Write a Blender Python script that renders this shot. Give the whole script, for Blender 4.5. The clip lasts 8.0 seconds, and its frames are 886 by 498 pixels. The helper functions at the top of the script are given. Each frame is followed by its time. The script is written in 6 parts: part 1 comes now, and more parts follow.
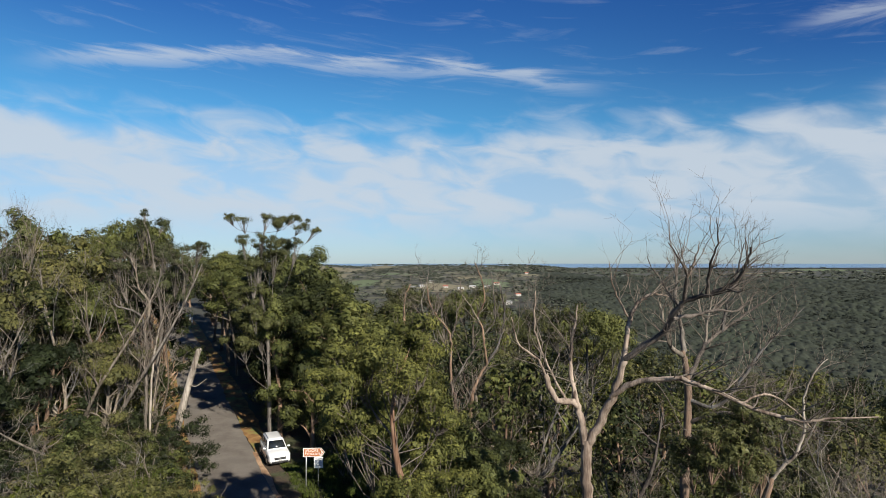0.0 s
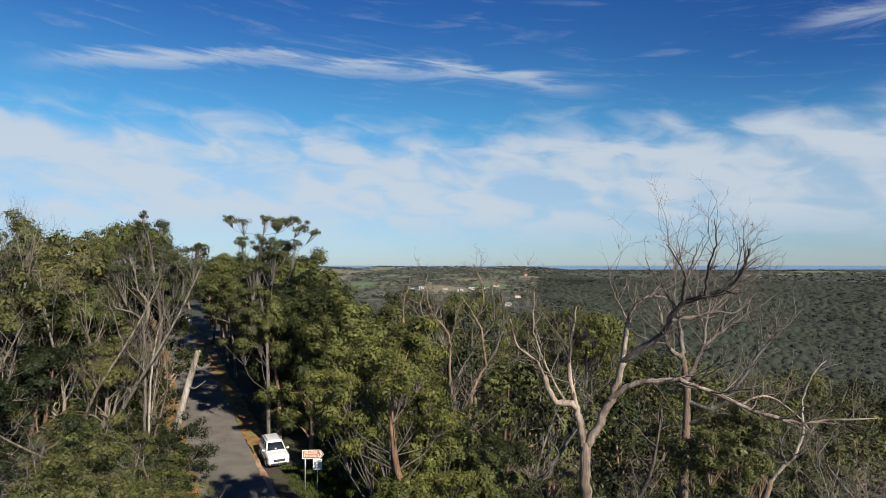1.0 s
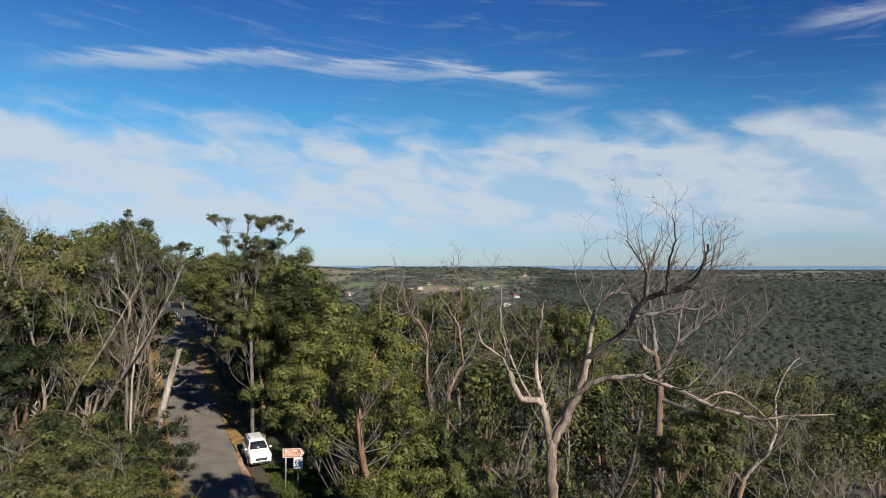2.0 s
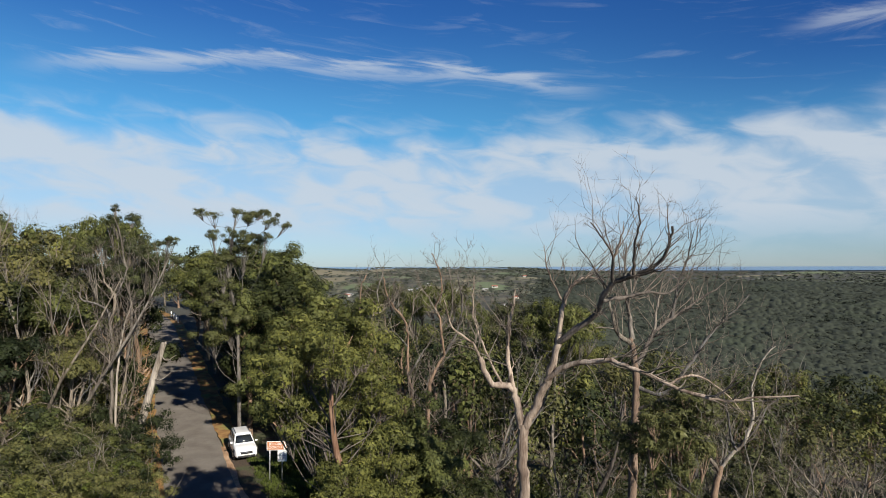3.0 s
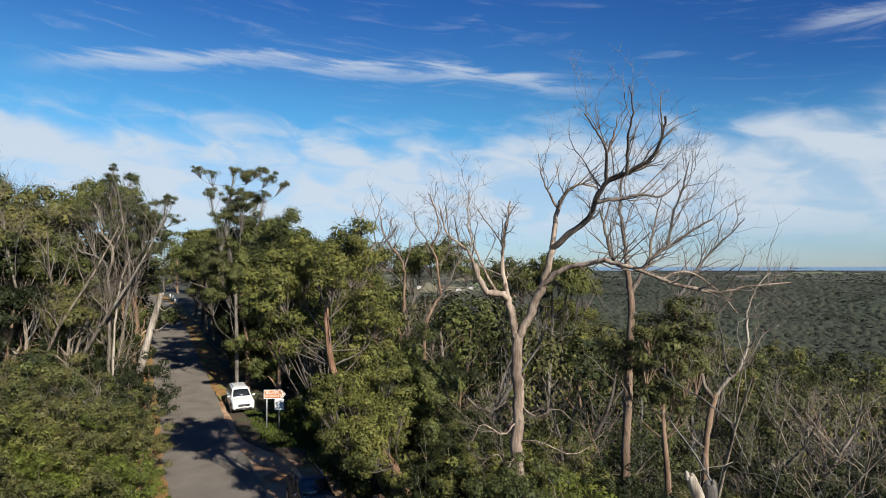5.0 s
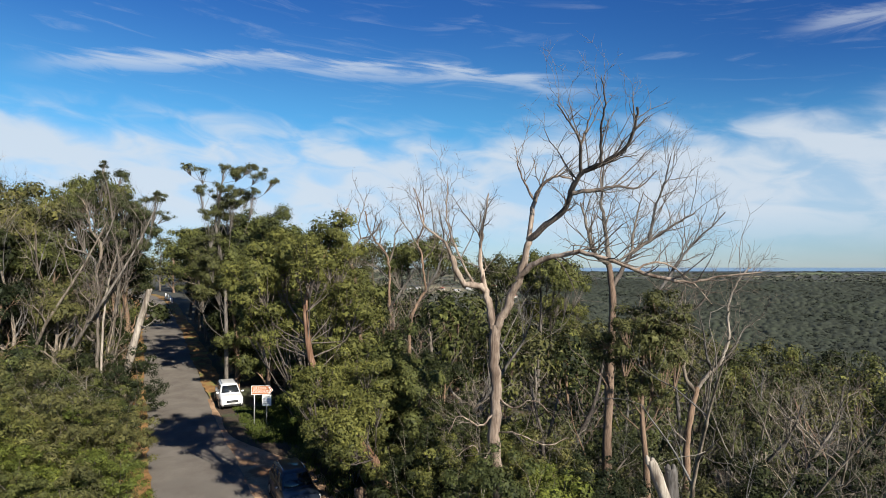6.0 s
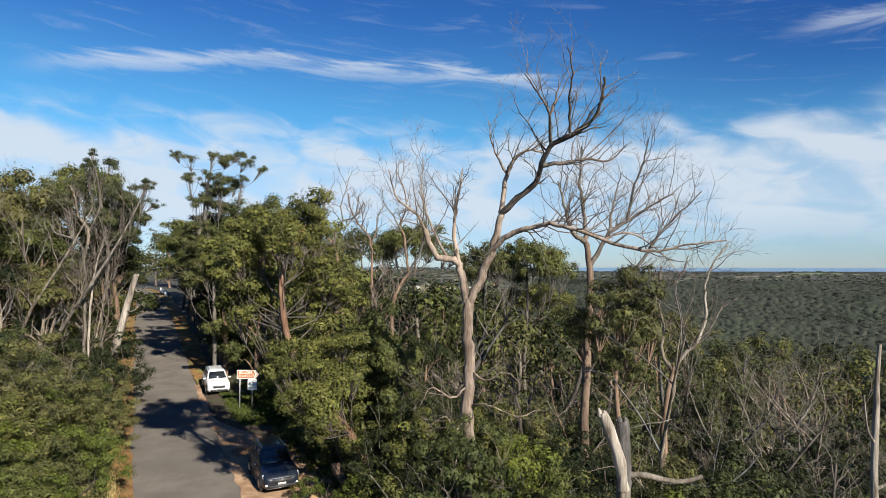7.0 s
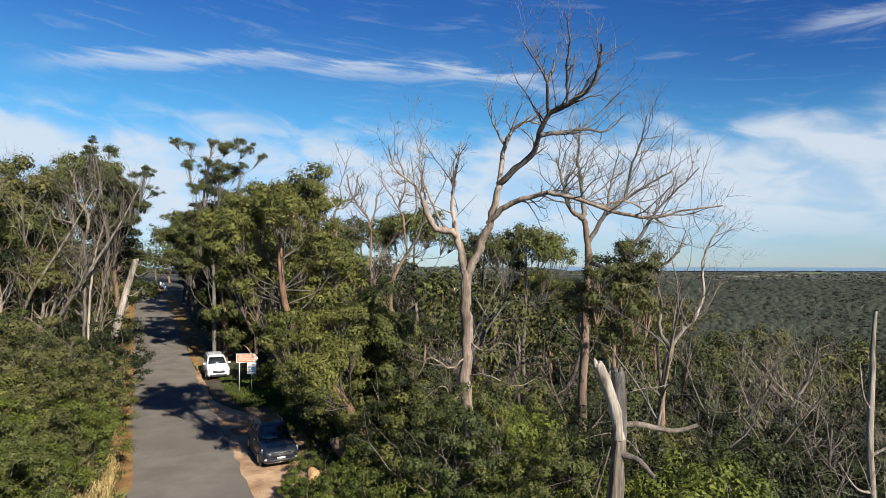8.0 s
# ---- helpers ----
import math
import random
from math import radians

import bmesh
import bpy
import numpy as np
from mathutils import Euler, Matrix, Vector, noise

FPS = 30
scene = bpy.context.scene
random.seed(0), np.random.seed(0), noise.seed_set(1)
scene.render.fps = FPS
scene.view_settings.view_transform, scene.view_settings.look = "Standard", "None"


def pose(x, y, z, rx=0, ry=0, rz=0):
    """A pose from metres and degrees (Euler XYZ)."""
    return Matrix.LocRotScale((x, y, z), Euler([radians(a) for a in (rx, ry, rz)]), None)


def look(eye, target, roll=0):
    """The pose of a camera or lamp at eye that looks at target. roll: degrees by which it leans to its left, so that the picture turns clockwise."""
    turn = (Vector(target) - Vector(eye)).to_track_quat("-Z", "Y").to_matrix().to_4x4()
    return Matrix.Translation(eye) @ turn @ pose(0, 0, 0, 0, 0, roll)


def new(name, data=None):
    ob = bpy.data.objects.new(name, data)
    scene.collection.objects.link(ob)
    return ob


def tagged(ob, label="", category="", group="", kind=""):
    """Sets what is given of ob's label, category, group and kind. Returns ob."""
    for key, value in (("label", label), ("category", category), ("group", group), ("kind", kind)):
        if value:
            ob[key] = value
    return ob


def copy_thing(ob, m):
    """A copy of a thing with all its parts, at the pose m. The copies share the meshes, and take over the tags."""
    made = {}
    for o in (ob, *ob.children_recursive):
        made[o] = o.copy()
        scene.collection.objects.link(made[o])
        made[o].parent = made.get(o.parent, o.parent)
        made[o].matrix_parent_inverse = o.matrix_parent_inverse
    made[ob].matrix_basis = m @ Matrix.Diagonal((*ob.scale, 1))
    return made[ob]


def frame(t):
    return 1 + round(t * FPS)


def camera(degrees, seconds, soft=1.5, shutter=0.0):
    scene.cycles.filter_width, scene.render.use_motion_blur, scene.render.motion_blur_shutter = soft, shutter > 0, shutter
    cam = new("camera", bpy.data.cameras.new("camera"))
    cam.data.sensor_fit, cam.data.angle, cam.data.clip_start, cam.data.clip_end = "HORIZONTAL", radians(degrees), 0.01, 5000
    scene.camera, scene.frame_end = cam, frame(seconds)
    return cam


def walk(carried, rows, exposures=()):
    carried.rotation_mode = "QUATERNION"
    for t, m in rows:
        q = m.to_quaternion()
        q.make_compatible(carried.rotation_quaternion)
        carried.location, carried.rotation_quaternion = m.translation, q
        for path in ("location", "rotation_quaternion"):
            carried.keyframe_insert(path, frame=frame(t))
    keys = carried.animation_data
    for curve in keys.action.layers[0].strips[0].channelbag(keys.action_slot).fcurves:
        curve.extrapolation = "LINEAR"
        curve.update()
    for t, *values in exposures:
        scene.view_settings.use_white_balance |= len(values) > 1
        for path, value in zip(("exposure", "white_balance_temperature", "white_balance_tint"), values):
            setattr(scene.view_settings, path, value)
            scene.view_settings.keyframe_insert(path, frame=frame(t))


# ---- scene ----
cam = camera(72.9, 8.0, soft=0.93)
# seconds, place, pitch, yaw, roll
PATH = [
    (0.0, -1.368, 0.140, 16.136, 1.40, -0.11, 0.00),
    (0.5, -1.598, 0.100, 16.138, 1.49, -0.11, 0.00),
    (1.0, -1.351, 0.103, 16.131, 1.58, -0.17, -0.00),
    (1.5, -0.632, 0.175, 16.123, 1.58, -0.17, -0.00),
    (1.7, -0.354, 0.175, 16.091, 1.59, -0.18, 0.01),
    (2.8, 1.091, 0.129, 15.491, 1.70, -0.20, 0.09),
    (3.0, 1.269, 0.155, 15.330, 1.72, -0.20, 0.10),
    (3.5, 1.440, 0.141, 14.114, 1.72, -0.17, 0.10),
    (4.0, 1.495, 0.132, 12.911, 1.75, -0.17, 0.00),
    (4.5, 1.442, 0.171, 11.792, 1.69, -0.20, 0.00),
    (4.7, 1.423, 0.185, 11.656, 1.71, -0.21, 0.00),
    (6.0, 2.389, 0.117, 11.144, 1.83, -0.26, -0.00),
    (6.5, 3.172, 0.083, 10.956, 1.86, -0.29, -0.00),
    (7.0, 3.485, -0.023, 10.047, 1.81, -0.29, -0.10),
    (7.5, 3.535, -0.092, 9.090, 1.75, -0.29, -0.10),
    (8.0, 3.561, -0.100, 8.862, 1.78, -0.29, -0.10),
]
walk(cam, [(t, pose(x, y, z, 90 + pitch, roll, yaw)) for t, x, y, z, pitch, yaw, roll in PATH], [(0.0, 1.0), (3.2, 1.0), (4.5, 1.09), (6.2, 1.2), (8.0, 1.24)])

# ---- light ----
SUN_AZ, SUN_EL = 145.0, 31.0


class Nodes:
    """Short hand for a node tree."""

    def __init__(self, tree):
        self.tree = tree
        tree.nodes.clear()

    def add(self, kind):
        return self.tree.nodes.new(kind)

    def put(self, value, socket):
        if isinstance(value, bpy.types.NodeSocket):
            self.tree.links.new(value, socket)
        else:
            socket.default_value = value

    def m(self, op, a, b=0.0, c=0.0):
        node = self.add("ShaderNodeMath")
        node.operation = op
        for value, socket in zip((a, b, c), node.inputs):
            self.put(value, socket)
        return node.outputs[0]

    def ramp(self, value, lo, hi, out_lo=0.0, out_hi=1.0):
        node = self.add("ShaderNodeMapRange")
        node.interpolation_type = "SMOOTHSTEP"
        for v, socket in zip((value, lo, hi, out_lo, out_hi), node.inputs):
            self.put(v, socket)
        return node.outputs[0]

    def noise(self, vector, scale, detail=4.0, rough=0.55, distortion=0.0):
        node = self.add("ShaderNodeTexNoise")
        self.put(vector, node.inputs["Vector"])
        for key, value in (("Scale", scale), ("Detail", detail), ("Roughness", rough), ("Distortion", distortion)):
            node.inputs[key].default_value = value
        return node.outputs[0]

    def xyz(self, x, y, z=0.0):
        node = self.add("ShaderNodeCombineXYZ")
        for value, socket in zip((x, y, z), node.inputs):
            self.put(value, socket)
        return node.outputs[0]

    def mix(self, factor, a, b, how="MIX"):
        node = self.add("ShaderNodeMix")
        node.data_type, node.blend_type = "RGBA", how
        self.put(factor, node.inputs[0])
        for value, socket in ((a, node.inputs[6]), (b, node.inputs[7])):
            self.put((*value, 1) if isinstance(value, tuple) and len(value) == 3 else value, socket)
        return node.outputs[2]


def make_sky():
    world = bpy.data.worlds.new("sky")
    world.use_nodes = True
    scene.world = world
    n = Nodes(world.node_tree)
    sky = n.add("ShaderNodeTexSky")
    sky.sky_type, sky.sun_disc, sky.sun_elevation, sky.sun_rotation = "NISHITA", False, radians(SUN_EL), radians(SUN_AZ)
    sky.altitude, sky.air_density, sky.dust_density, sky.ozone_density = 600.0, 1.0, 0.35, 3.0
    coord = n.add("ShaderNodeTexCoord").outputs["Generated"]
    split = n.add("ShaderNodeSeparateXYZ")
    n.put(coord, split.inputs[0])
    x, y, z = split.outputs
    el = n.m("MULTIPLY", n.m("ARCSINE", z), 57.2958)
    az = n.m("MULTIPLY", n.m("ARCTAN2", x, y), 57.2958)
    # low sheet of thin cloud
    flow = n.xyz(n.m("MULTIPLY_ADD", el, 0.03, n.m("MULTIPLY", az, 0.06)), n.m("MULTIPLY_ADD", az, 0.006, n.m("MULTIPLY", el, 0.15)))
    big = n.noise(flow, 1.3, 2.0, 0.5, 0.3)
    fine = n.noise(flow, 3.4, 5.0, 0.5, 0.6)
    top = n.m("MULTIPLY_ADD", n.m("SUBTRACT", fine, 0.5), 6.0, n.m("MULTIPLY_ADD", n.m("SUBTRACT", big, 0.5), 5.0, 12.6))
    over = n.ramp(n.m("SUBTRACT", top, el), -1.6, 3.0)
    under = n.ramp(el, 0.8, 5.5, 0.2, 1.0)
    holes = n.ramp(n.m("MULTIPLY_ADD", fine, 0.6, n.m("MULTIPLY", big, 0.55)), 0.44, 0.64, 0.5, 1.0)
    sheet = n.m("MULTIPLY", n.m("MULTIPLY", over, under), n.m("MULTIPLY", holes, n.ramp(n.m("ABSOLUTE", az), 110.0, 60.0)))
    # high streaks
    wisp = n.noise(n.xyz(n.m("MULTIPLY", az, 0.05), n.m("MULTIPLY_ADD", az, 0.03, n.m("MULTIPLY", el, 0.34)), 3.1), 2.2, 7.0, 0.6, 1.0)
    bend = n.noise(n.xyz(n.m("MULTIPLY", az, 0.07), 0.7, 8.0), 1.6, 2.0)
    line = n.m("MULTIPLY_ADD", n.m("MULTIPLY", az, az), -0.0024, n.m("MULTIPLY_ADD", az, -0.078, 17.9))
    line = n.m("MULTIPLY_ADD", n.m("MAXIMUM", n.m("SUBTRACT", -19.0, az), 0.0), -0.12, line)
    line = n.m("MULTIPLY_ADD", n.m("SUBTRACT", bend, 0.5), 1.6, line)
    off = n.m("ABSOLUTE", n.m("SUBTRACT", el, n.m("MULTIPLY_ADD", n.m("SUBTRACT", wisp, 0.5), 3.0, line)))
    streak = n.m("MULTIPLY", n.ramp(off, 1.15, 0.0), n.m("MULTIPLY", n.ramp(az, -37.0, -28.0), n.ramp(az, 17.0, 8.0)))
    streak = n.m("MULTIPLY", streak, n.ramp(wisp, 0.3, 0.62, 0.35, 1.0))
    side = n.m("ABSOLUTE", n.m("SUBTRACT", el, n.m("MULTIPLY_ADD", n.m("SUBTRACT", wisp, 0.5), 3.0, 19.0)))
    streak2 = n.m("MULTIPLY", n.ramp(side, 1.1, 0.0), n.m("MULTIPLY", n.ramp(az, 29.0, 35.0), n.ramp(az, 60.0, 45.0)))
    veil = n.m("MULTIPLY", n.ramp(wisp, 0.52, 0.78), n.m("MULTIPLY", n.ramp(el, 12.0, 17.0), 0.16))
    cover = n.m("MAXIMUM", n.m("MULTIPLY", sheet, 0.86), n.m("MAXIMUM", n.m("MULTIPLY", n.m("MAXIMUM", streak, n.m("MULTIPLY", streak2, 0.7)), 0.62), veil))
    tint = n.mix(n.ramp(el, 12.0, 25.0), n.mix(n.ramp(el, 0.0, 13.0), SKY_LOW, SKY_TINT), SKY_HIGH)
    tint = n.mix(n.m("MULTIPLY", n.ramp(az, 2.0, 45.0), n.ramp(el, 8.0, 20.0)), tint, SKY_FLANK)
    deep = n.mix(1.0, sky.outputs[0], tint, "MULTIPLY")
    colour = n.mix(cover, deep, CLOUD)
    back = n.add("ShaderNodeBackground")
    n.put(colour, back.inputs[0])
    back.inputs[1].default_value = SKY_STRENGTH
    out = n.add("ShaderNodeOutputWorld")
    n.put(back.outputs[0], out.inputs[0])


SKY_STRENGTH = 0.048
scene.view_settings.exposure = 0.99
SKY_TINT = (0.46, 1.02, 1.2)
SKY_HIGH = (0.23, 0.60, 1.08)
SKY_FLANK = (0.16, 0.44, 0.9)
SKY_LOW = (0.62, 0.79, 1.06)
CLOUD = (6.3, 6.9, 7.6)
make_sky()
sun = new("sun", bpy.data.lights.new("sun", "SUN"))
sun.data.energy, sun.data.angle, sun.data.color = 5.0, radians(0.53), (1.0, 0.93, 0.8)
way = Vector((math.sin(radians(SUN_AZ)) * math.cos(radians(SUN_EL)), math.cos(radians(SUN_AZ)) * math.cos(radians(SUN_EL)), math.sin(radians(SUN_EL))))
sun.matrix_world = look(tuple(way * 300), (0, 0, 0))


# ---- materials ----
def surface(name, dark, light, scale=4.0, rough=0.85, bump=0.2, grain=30.0, stretch=(1, 1, 1), island=0.0, vary=0.0, through_light=0.0, metal=0.0, third=None, third_scale=0.6, coat=0.0):
    """A worn surface: two colours mixed at two scales, with fine relief. island, vary: spread of brightness per leaf and per object."""
    mat = bpy.data.materials.new(name)
    mat.use_nodes = True
    n = Nodes(mat.node_tree)
    coord = n.add("ShaderNodeTexCoord").outputs["Object"]
    mapping = n.add("ShaderNodeMapping")
    n.put(coord, mapping.inputs[0])
    mapping.inputs["Scale"].default_value = stretch
    place = mapping.outputs[0]
    big, small = n.noise(place, scale, 4.0, 0.6), n.noise(place, grain, 3.0, 0.65)
    blend = n.ramp(n.m("MULTIPLY_ADD", small, 0.45, n.m("MULTIPLY", big, 0.65)), 0.36, 0.74)
    colour = n.mix(blend, dark, light)
    if third:
        colour = n.mix(n.ramp(n.noise(place, third_scale, 5.0, 0.6), 0.5, 0.66), colour, third)
    if island:
        value = n.m("MULTIPLY_ADD", n.add("ShaderNodeNewGeometry").outputs["Random Per Island"], island, 1 - island / 2)
        colour = n.mix(1.0, colour, n.xyz(n.m("MULTIPLY_ADD", value, 1.1, -0.1), value, n.m("MULTIPLY_ADD", value, 0.7, 0.3)), "MULTIPLY")
    if vary:
        value = n.m("MULTIPLY_ADD", n.add("ShaderNodeObjectInfo").outputs["Random"], vary, 1 - vary / 2)
        colour = n.mix(1.0, colour, n.xyz(n.m("MULTIPLY_ADD", value, 1.3, -0.3), value, n.m("MULTIPLY_ADD", value, 0.5, 0.5)), "MULTIPLY")
    bsdf = n.add("ShaderNodeBsdfPrincipled")
    n.put(colour, bsdf.inputs["Base Color"])
    n.put(n.m("MULTIPLY_ADD", small, 0.2, rough - 0.1), bsdf.inputs["Roughness"])
    bsdf.inputs["Metallic"].default_value = metal
    if island or rough > 0.8:
        bsdf.inputs["Specular IOR Level"].default_value = 0.12
    bsdf.inputs["Coat Weight"].default_value = coat
    bsdf.inputs["Coat Roughness"].default_value = 0.05
    if bump:
        relief = n.add("ShaderNodeBump")
        relief.inputs["Strength"].default_value = bump
        relief.inputs["Distance"].default_value = 0.03
        n.put(n.m("MULTIPLY_ADD", big, 0.6, small), relief.inputs["Height"])
        n.put(relief.outputs[0], bsdf.inputs["Normal"])
    shader = bsdf.outputs[0]
    if through_light:
        clear = n.add("ShaderNodeBsdfTranslucent")
        n.put(colour, clear.inputs[0])
        mixer = n.add("ShaderNodeMixShader")
        n.put(through_light, mixer.inputs[0])
        n.put(shader, mixer.inputs[1])
        n.put(clear.outputs[0], mixer.inputs[2])
        shader = mixer.outputs[0]
    n.put(shader, n.add("ShaderNodeOutputMaterial").inputs[0])
    return mat


TAN, GREEN = (0.15, 0.13, 0.075), (0.085, 0.11, 0.048)
# open fields: middle, half width, half depth, colour
PADDOCKS = [(-410, 2080, 230, 230, TAN), (-600, 2000, 200, 200, TAN), (-250, 2420, 90, 110, TAN), (-330, 1650, 90, 110, TAN), (330, 1150, 50, 90, TAN), (-200, 1450, 40, 70, GREEN), (300, 1750, 70, 80, TAN), (0, 1330, 66, 110, TAN), (125, 1540, 48, 150, GREEN), (232, 2080, 100, 140, GREEN), (410, 1520, 80, 190, GREEN),
            (1500, 2750, 200, 60, TAN), (900, 2900, 160, 60, GREEN), (1900, 2900, 250, 90, GREEN), (-120, 1750, 60, 80, GREEN), (60, 1720, 50, 60, TAN)]


def ground_material():
    """Leaf litter and scrub close by, paddocks and bush further off."""
    mat = bpy.data.materials.new("ground")
    mat.use_nodes = True
    n = Nodes(mat.node_tree)
    place = n.add("ShaderNodeTexCoord").outputs["Object"]
    fine, mid, wide = n.noise(place, 9.0, 6.0, 0.7), n.noise(place, 0.5, 5.0, 0.6), n.noise(place, 0.012, 4.0, 0.55)
    # litter brown is darkened to deepen the shade between bushes
    litter = n.mix(n.ramp(fine, 0.35, 0.7), (0.018, 0.012, 0.008), (0.075, 0.048, 0.027))
    grass = n.mix(n.ramp(fine, 0.3, 0.7), (0.016, 0.022, 0.007), (0.055, 0.058, 0.02))
    near = n.mix(n.ramp(mid, 0.44, 0.6), litter, grass)
    split = n.add("ShaderNodeSeparateXYZ")
    n.put(place, split.inputs[0])
    dist = n.m("SQRT", n.m("ADD", n.m("POWER", split.outputs[0], 2.0), n.m("POWER", split.outputs[1], 2.0)))
    bush = n.mix(n.ramp(n.noise(place, 0.11, 4.0, 0.7), 0.35, 0.7), (0.022, 0.023, 0.018), (0.038, 0.039, 0.03))
    west = n.ramp(n.m("DIVIDE", split.outputs[0], dist), 0.28, 0.16)
    far = n.mix(n.m("MULTIPLY", west, n.m("MULTIPLY", n.ramp(dist, 950.0, 1300.0), n.ramp(n.noise(place, 0.02, 3.0), 0.4, 0.6))), bush, (0.1, 0.095, 0.055))
    for cx, cy, rx, ry, colour in PADDOCKS:
        u = n.m("DIVIDE", n.m("SUBTRACT", split.outputs[0], cx), rx)
        v = n.m("DIVIDE", n.m("SUBTRACT", split.outputs[1], cy), ry)
        out = n.m("MULTIPLY_ADD", n.m("SUBTRACT", wide, 0.5), 1.6, n.m("SQRT", n.m("ADD", n.m("MULTIPLY", u, u), n.m("MULTIPLY", v, v))))
        far = n.mix(n.ramp(out, 1.05, 0.92), far, n.mix(n.ramp(mid, 0.35, 0.65), tuple(c * 0.8 for c in colour), colour))
    colour = n.mix(n.ramp(dist, 70.0, 160.0), near, far)
    bsdf = n.add("ShaderNodeBsdfPrincipled")
    n.put(colour, bsdf.inputs["Base Color"])
    bsdf.inputs["Roughness"].default_value = 0.95
    relief = n.add("ShaderNodeBump")
    relief.inputs["Strength"].default_value, relief.inputs["Distance"].default_value = 0.5, 0.06
    n.put(fine, relief.inputs["Height"])
    n.put(relief.outputs[0], bsdf.inputs["Normal"])
    n.put(bsdf.outputs[0], n.add("ShaderNodeOutputMaterial").inputs[0])
    return mat


GROUND = ground_material()
ASPHALT = surface("asphalt", (0.092, 0.080, 0.070), (0.152, 0.137, 0.120), 0.5, 0.9, 0.25, 60.0, third=(0.115, 0.104, 0.092), third_scale=0.2)
GRAVEL = surface("gravel", (0.1664, 0.0988, 0.0572), (0.4368, 0.3016, 0.1976), 0.9, 0.95, 0.5, 25.0, third=(0.2, 0.11, 0.06), third_scale=0.5)
VERGE = surface("verge", (0.104, 0.056, 0.024), (0.264, 0.152, 0.064), 1.2, 0.95, 0.5, 30.0, third=(0.15, 0.15, 0.05), third_scale=0.6)
LEAF = surface("gum_leaf", (0.024, 0.029, 0.009), (0.096, 0.102, 0.030), 0.6, 0.6, 0.0, 6.0, island=0.6, vary=0.55, through_light=0.06)
LEAF_TALL = surface("tall_gum_leaf", (0.023, 0.027, 0.011), (0.080, 0.085, 0.033), 0.6, 0.5, 0.0, 6.0, island=0.5, vary=0.3, through_light=0.14)
LEAF_BRIGHT = surface("shrub_leaf", (0.026, 0.036, 0.007), (0.094, 0.110, 0.022), 0.8, 0.6, 0.0, 6.0, island=0.6, vary=0.5, through_light=0.08)
LEAF_OLIVE = surface("olive_leaf", (0.027, 0.029, 0.011), (0.088, 0.087, 0.032), 0.8, 0.65, 0.0, 6.0, island=0.6, vary=0.5, through_light=0.06)
# dark green leaf, darkened further to stand for shaded gaps in the scrub
LEAF_SHADE_DARK = surface("shade_dark_leaf", (0.007, 0.010, 0.004), (0.030, 0.036, 0.012), 0.8, 0.6, 0.0, 6.0, island=0.6, vary=0.5, through_light=0.03)
# distance haze put into the colour: greyer and bluer than near leaves
FOREST = surface("hazy_forest_foliage", (0.020, 0.024, 0.018), (0.040, 0.046, 0.034), 0.13, 0.95, 0.0, 1.1, third=(0.033, 0.040, 0.028), third_scale=0.01)
BARK_GREY = surface("weathered_bark", (0.040, 0.033, 0.027), (0.195, 0.172, 0.147), 1.3, 0.9, 0.7, 16.0, (1, 1, 0.12), vary=0.4, third=(0.05, 0.042, 0.035), third_scale=3.0)
BARK_PINK = surface("dead_gum_bark", (0.085, 0.060, 0.046), (0.33, 0.268, 0.218), 1.3, 0.85, 0.7, 14.0, (1, 1, 0.13), third=(0.060, 0.042, 0.034), third_scale=3.5)
BARK_DARK = surface("charred_bark", (0.03, 0.026, 0.024), (0.13, 0.11, 0.095), 1.5, 0.9, 0.5, 18.0, (1, 1, 0.3))
BARK_BROWN = surface("fibrous_bark", (0.072, 0.048, 0.034), (0.216, 0.152, 0.112), 2.0, 0.95, 0.6, 24.0, (1, 1, 0.15), vary=0.3)
BARK_RED = surface("red_bark", (0.09, 0.048, 0.03), (0.260, 0.172, 0.118), 1.5, 0.85, 0.5, 14.0, (1, 1, 0.14))
BARK_WHITE = surface("pale_dead_wood", (0.105, 0.086, 0.068), (0.370, 0.332, 0.285), 1.4, 0.85, 0.6, 16.0, (1, 1, 0.1), third=(0.075, 0.06, 0.05), third_scale=3.5)
TWIG = surface("dead_twigs", (0.050, 0.042, 0.035), (0.20, 0.178, 0.153), 2.0, 0.9, 0.0, 12.0, vary=0.5)
TWIG_DARK = surface("dark_twigs", (0.05, 0.04, 0.034), (0.17, 0.145, 0.122), 2.0, 0.9, 0.0, 12.0)
STRAW = surface("dry_grass", (0.160, 0.120, 0.048), (0.368, 0.288, 0.136), 2.0, 0.9, 0.0, 10.0, island=0.5, through_light=0.2)
WOODS_NEAR = surface("valley_foliage", (0.0289, 0.0323, 0.0110), (0.0680, 0.0697, 0.0247), 0.06, 0.8, 0.0, 0.6, island=0.7)
# paler and bluer than real leaves; the haze of distance is in this colour
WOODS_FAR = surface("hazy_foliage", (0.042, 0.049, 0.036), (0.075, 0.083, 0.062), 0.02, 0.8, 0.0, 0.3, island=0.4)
# sea blue, lightened in the base colour as far haze would do
WATER = surface("sea", (0.09, 0.16, 0.25), (0.11, 0.19, 0.28), 0.002, 0.3, 0.0, 0.02)


# ---- plan ----
ROAD_RISE = [(-400, -4), (0, -1.5), (29, -0.95), (47, -0.5), (57, 0.0), (67, 1.05), (82, 2.3), (110, 3.4), (130, 4.2), (200, 6.0), (400, 6.0)]
ROAD_Y, ROAD_Z = np.array([a for a, b in ROAD_RISE]), np.array([b for a, b in ROAD_RISE])


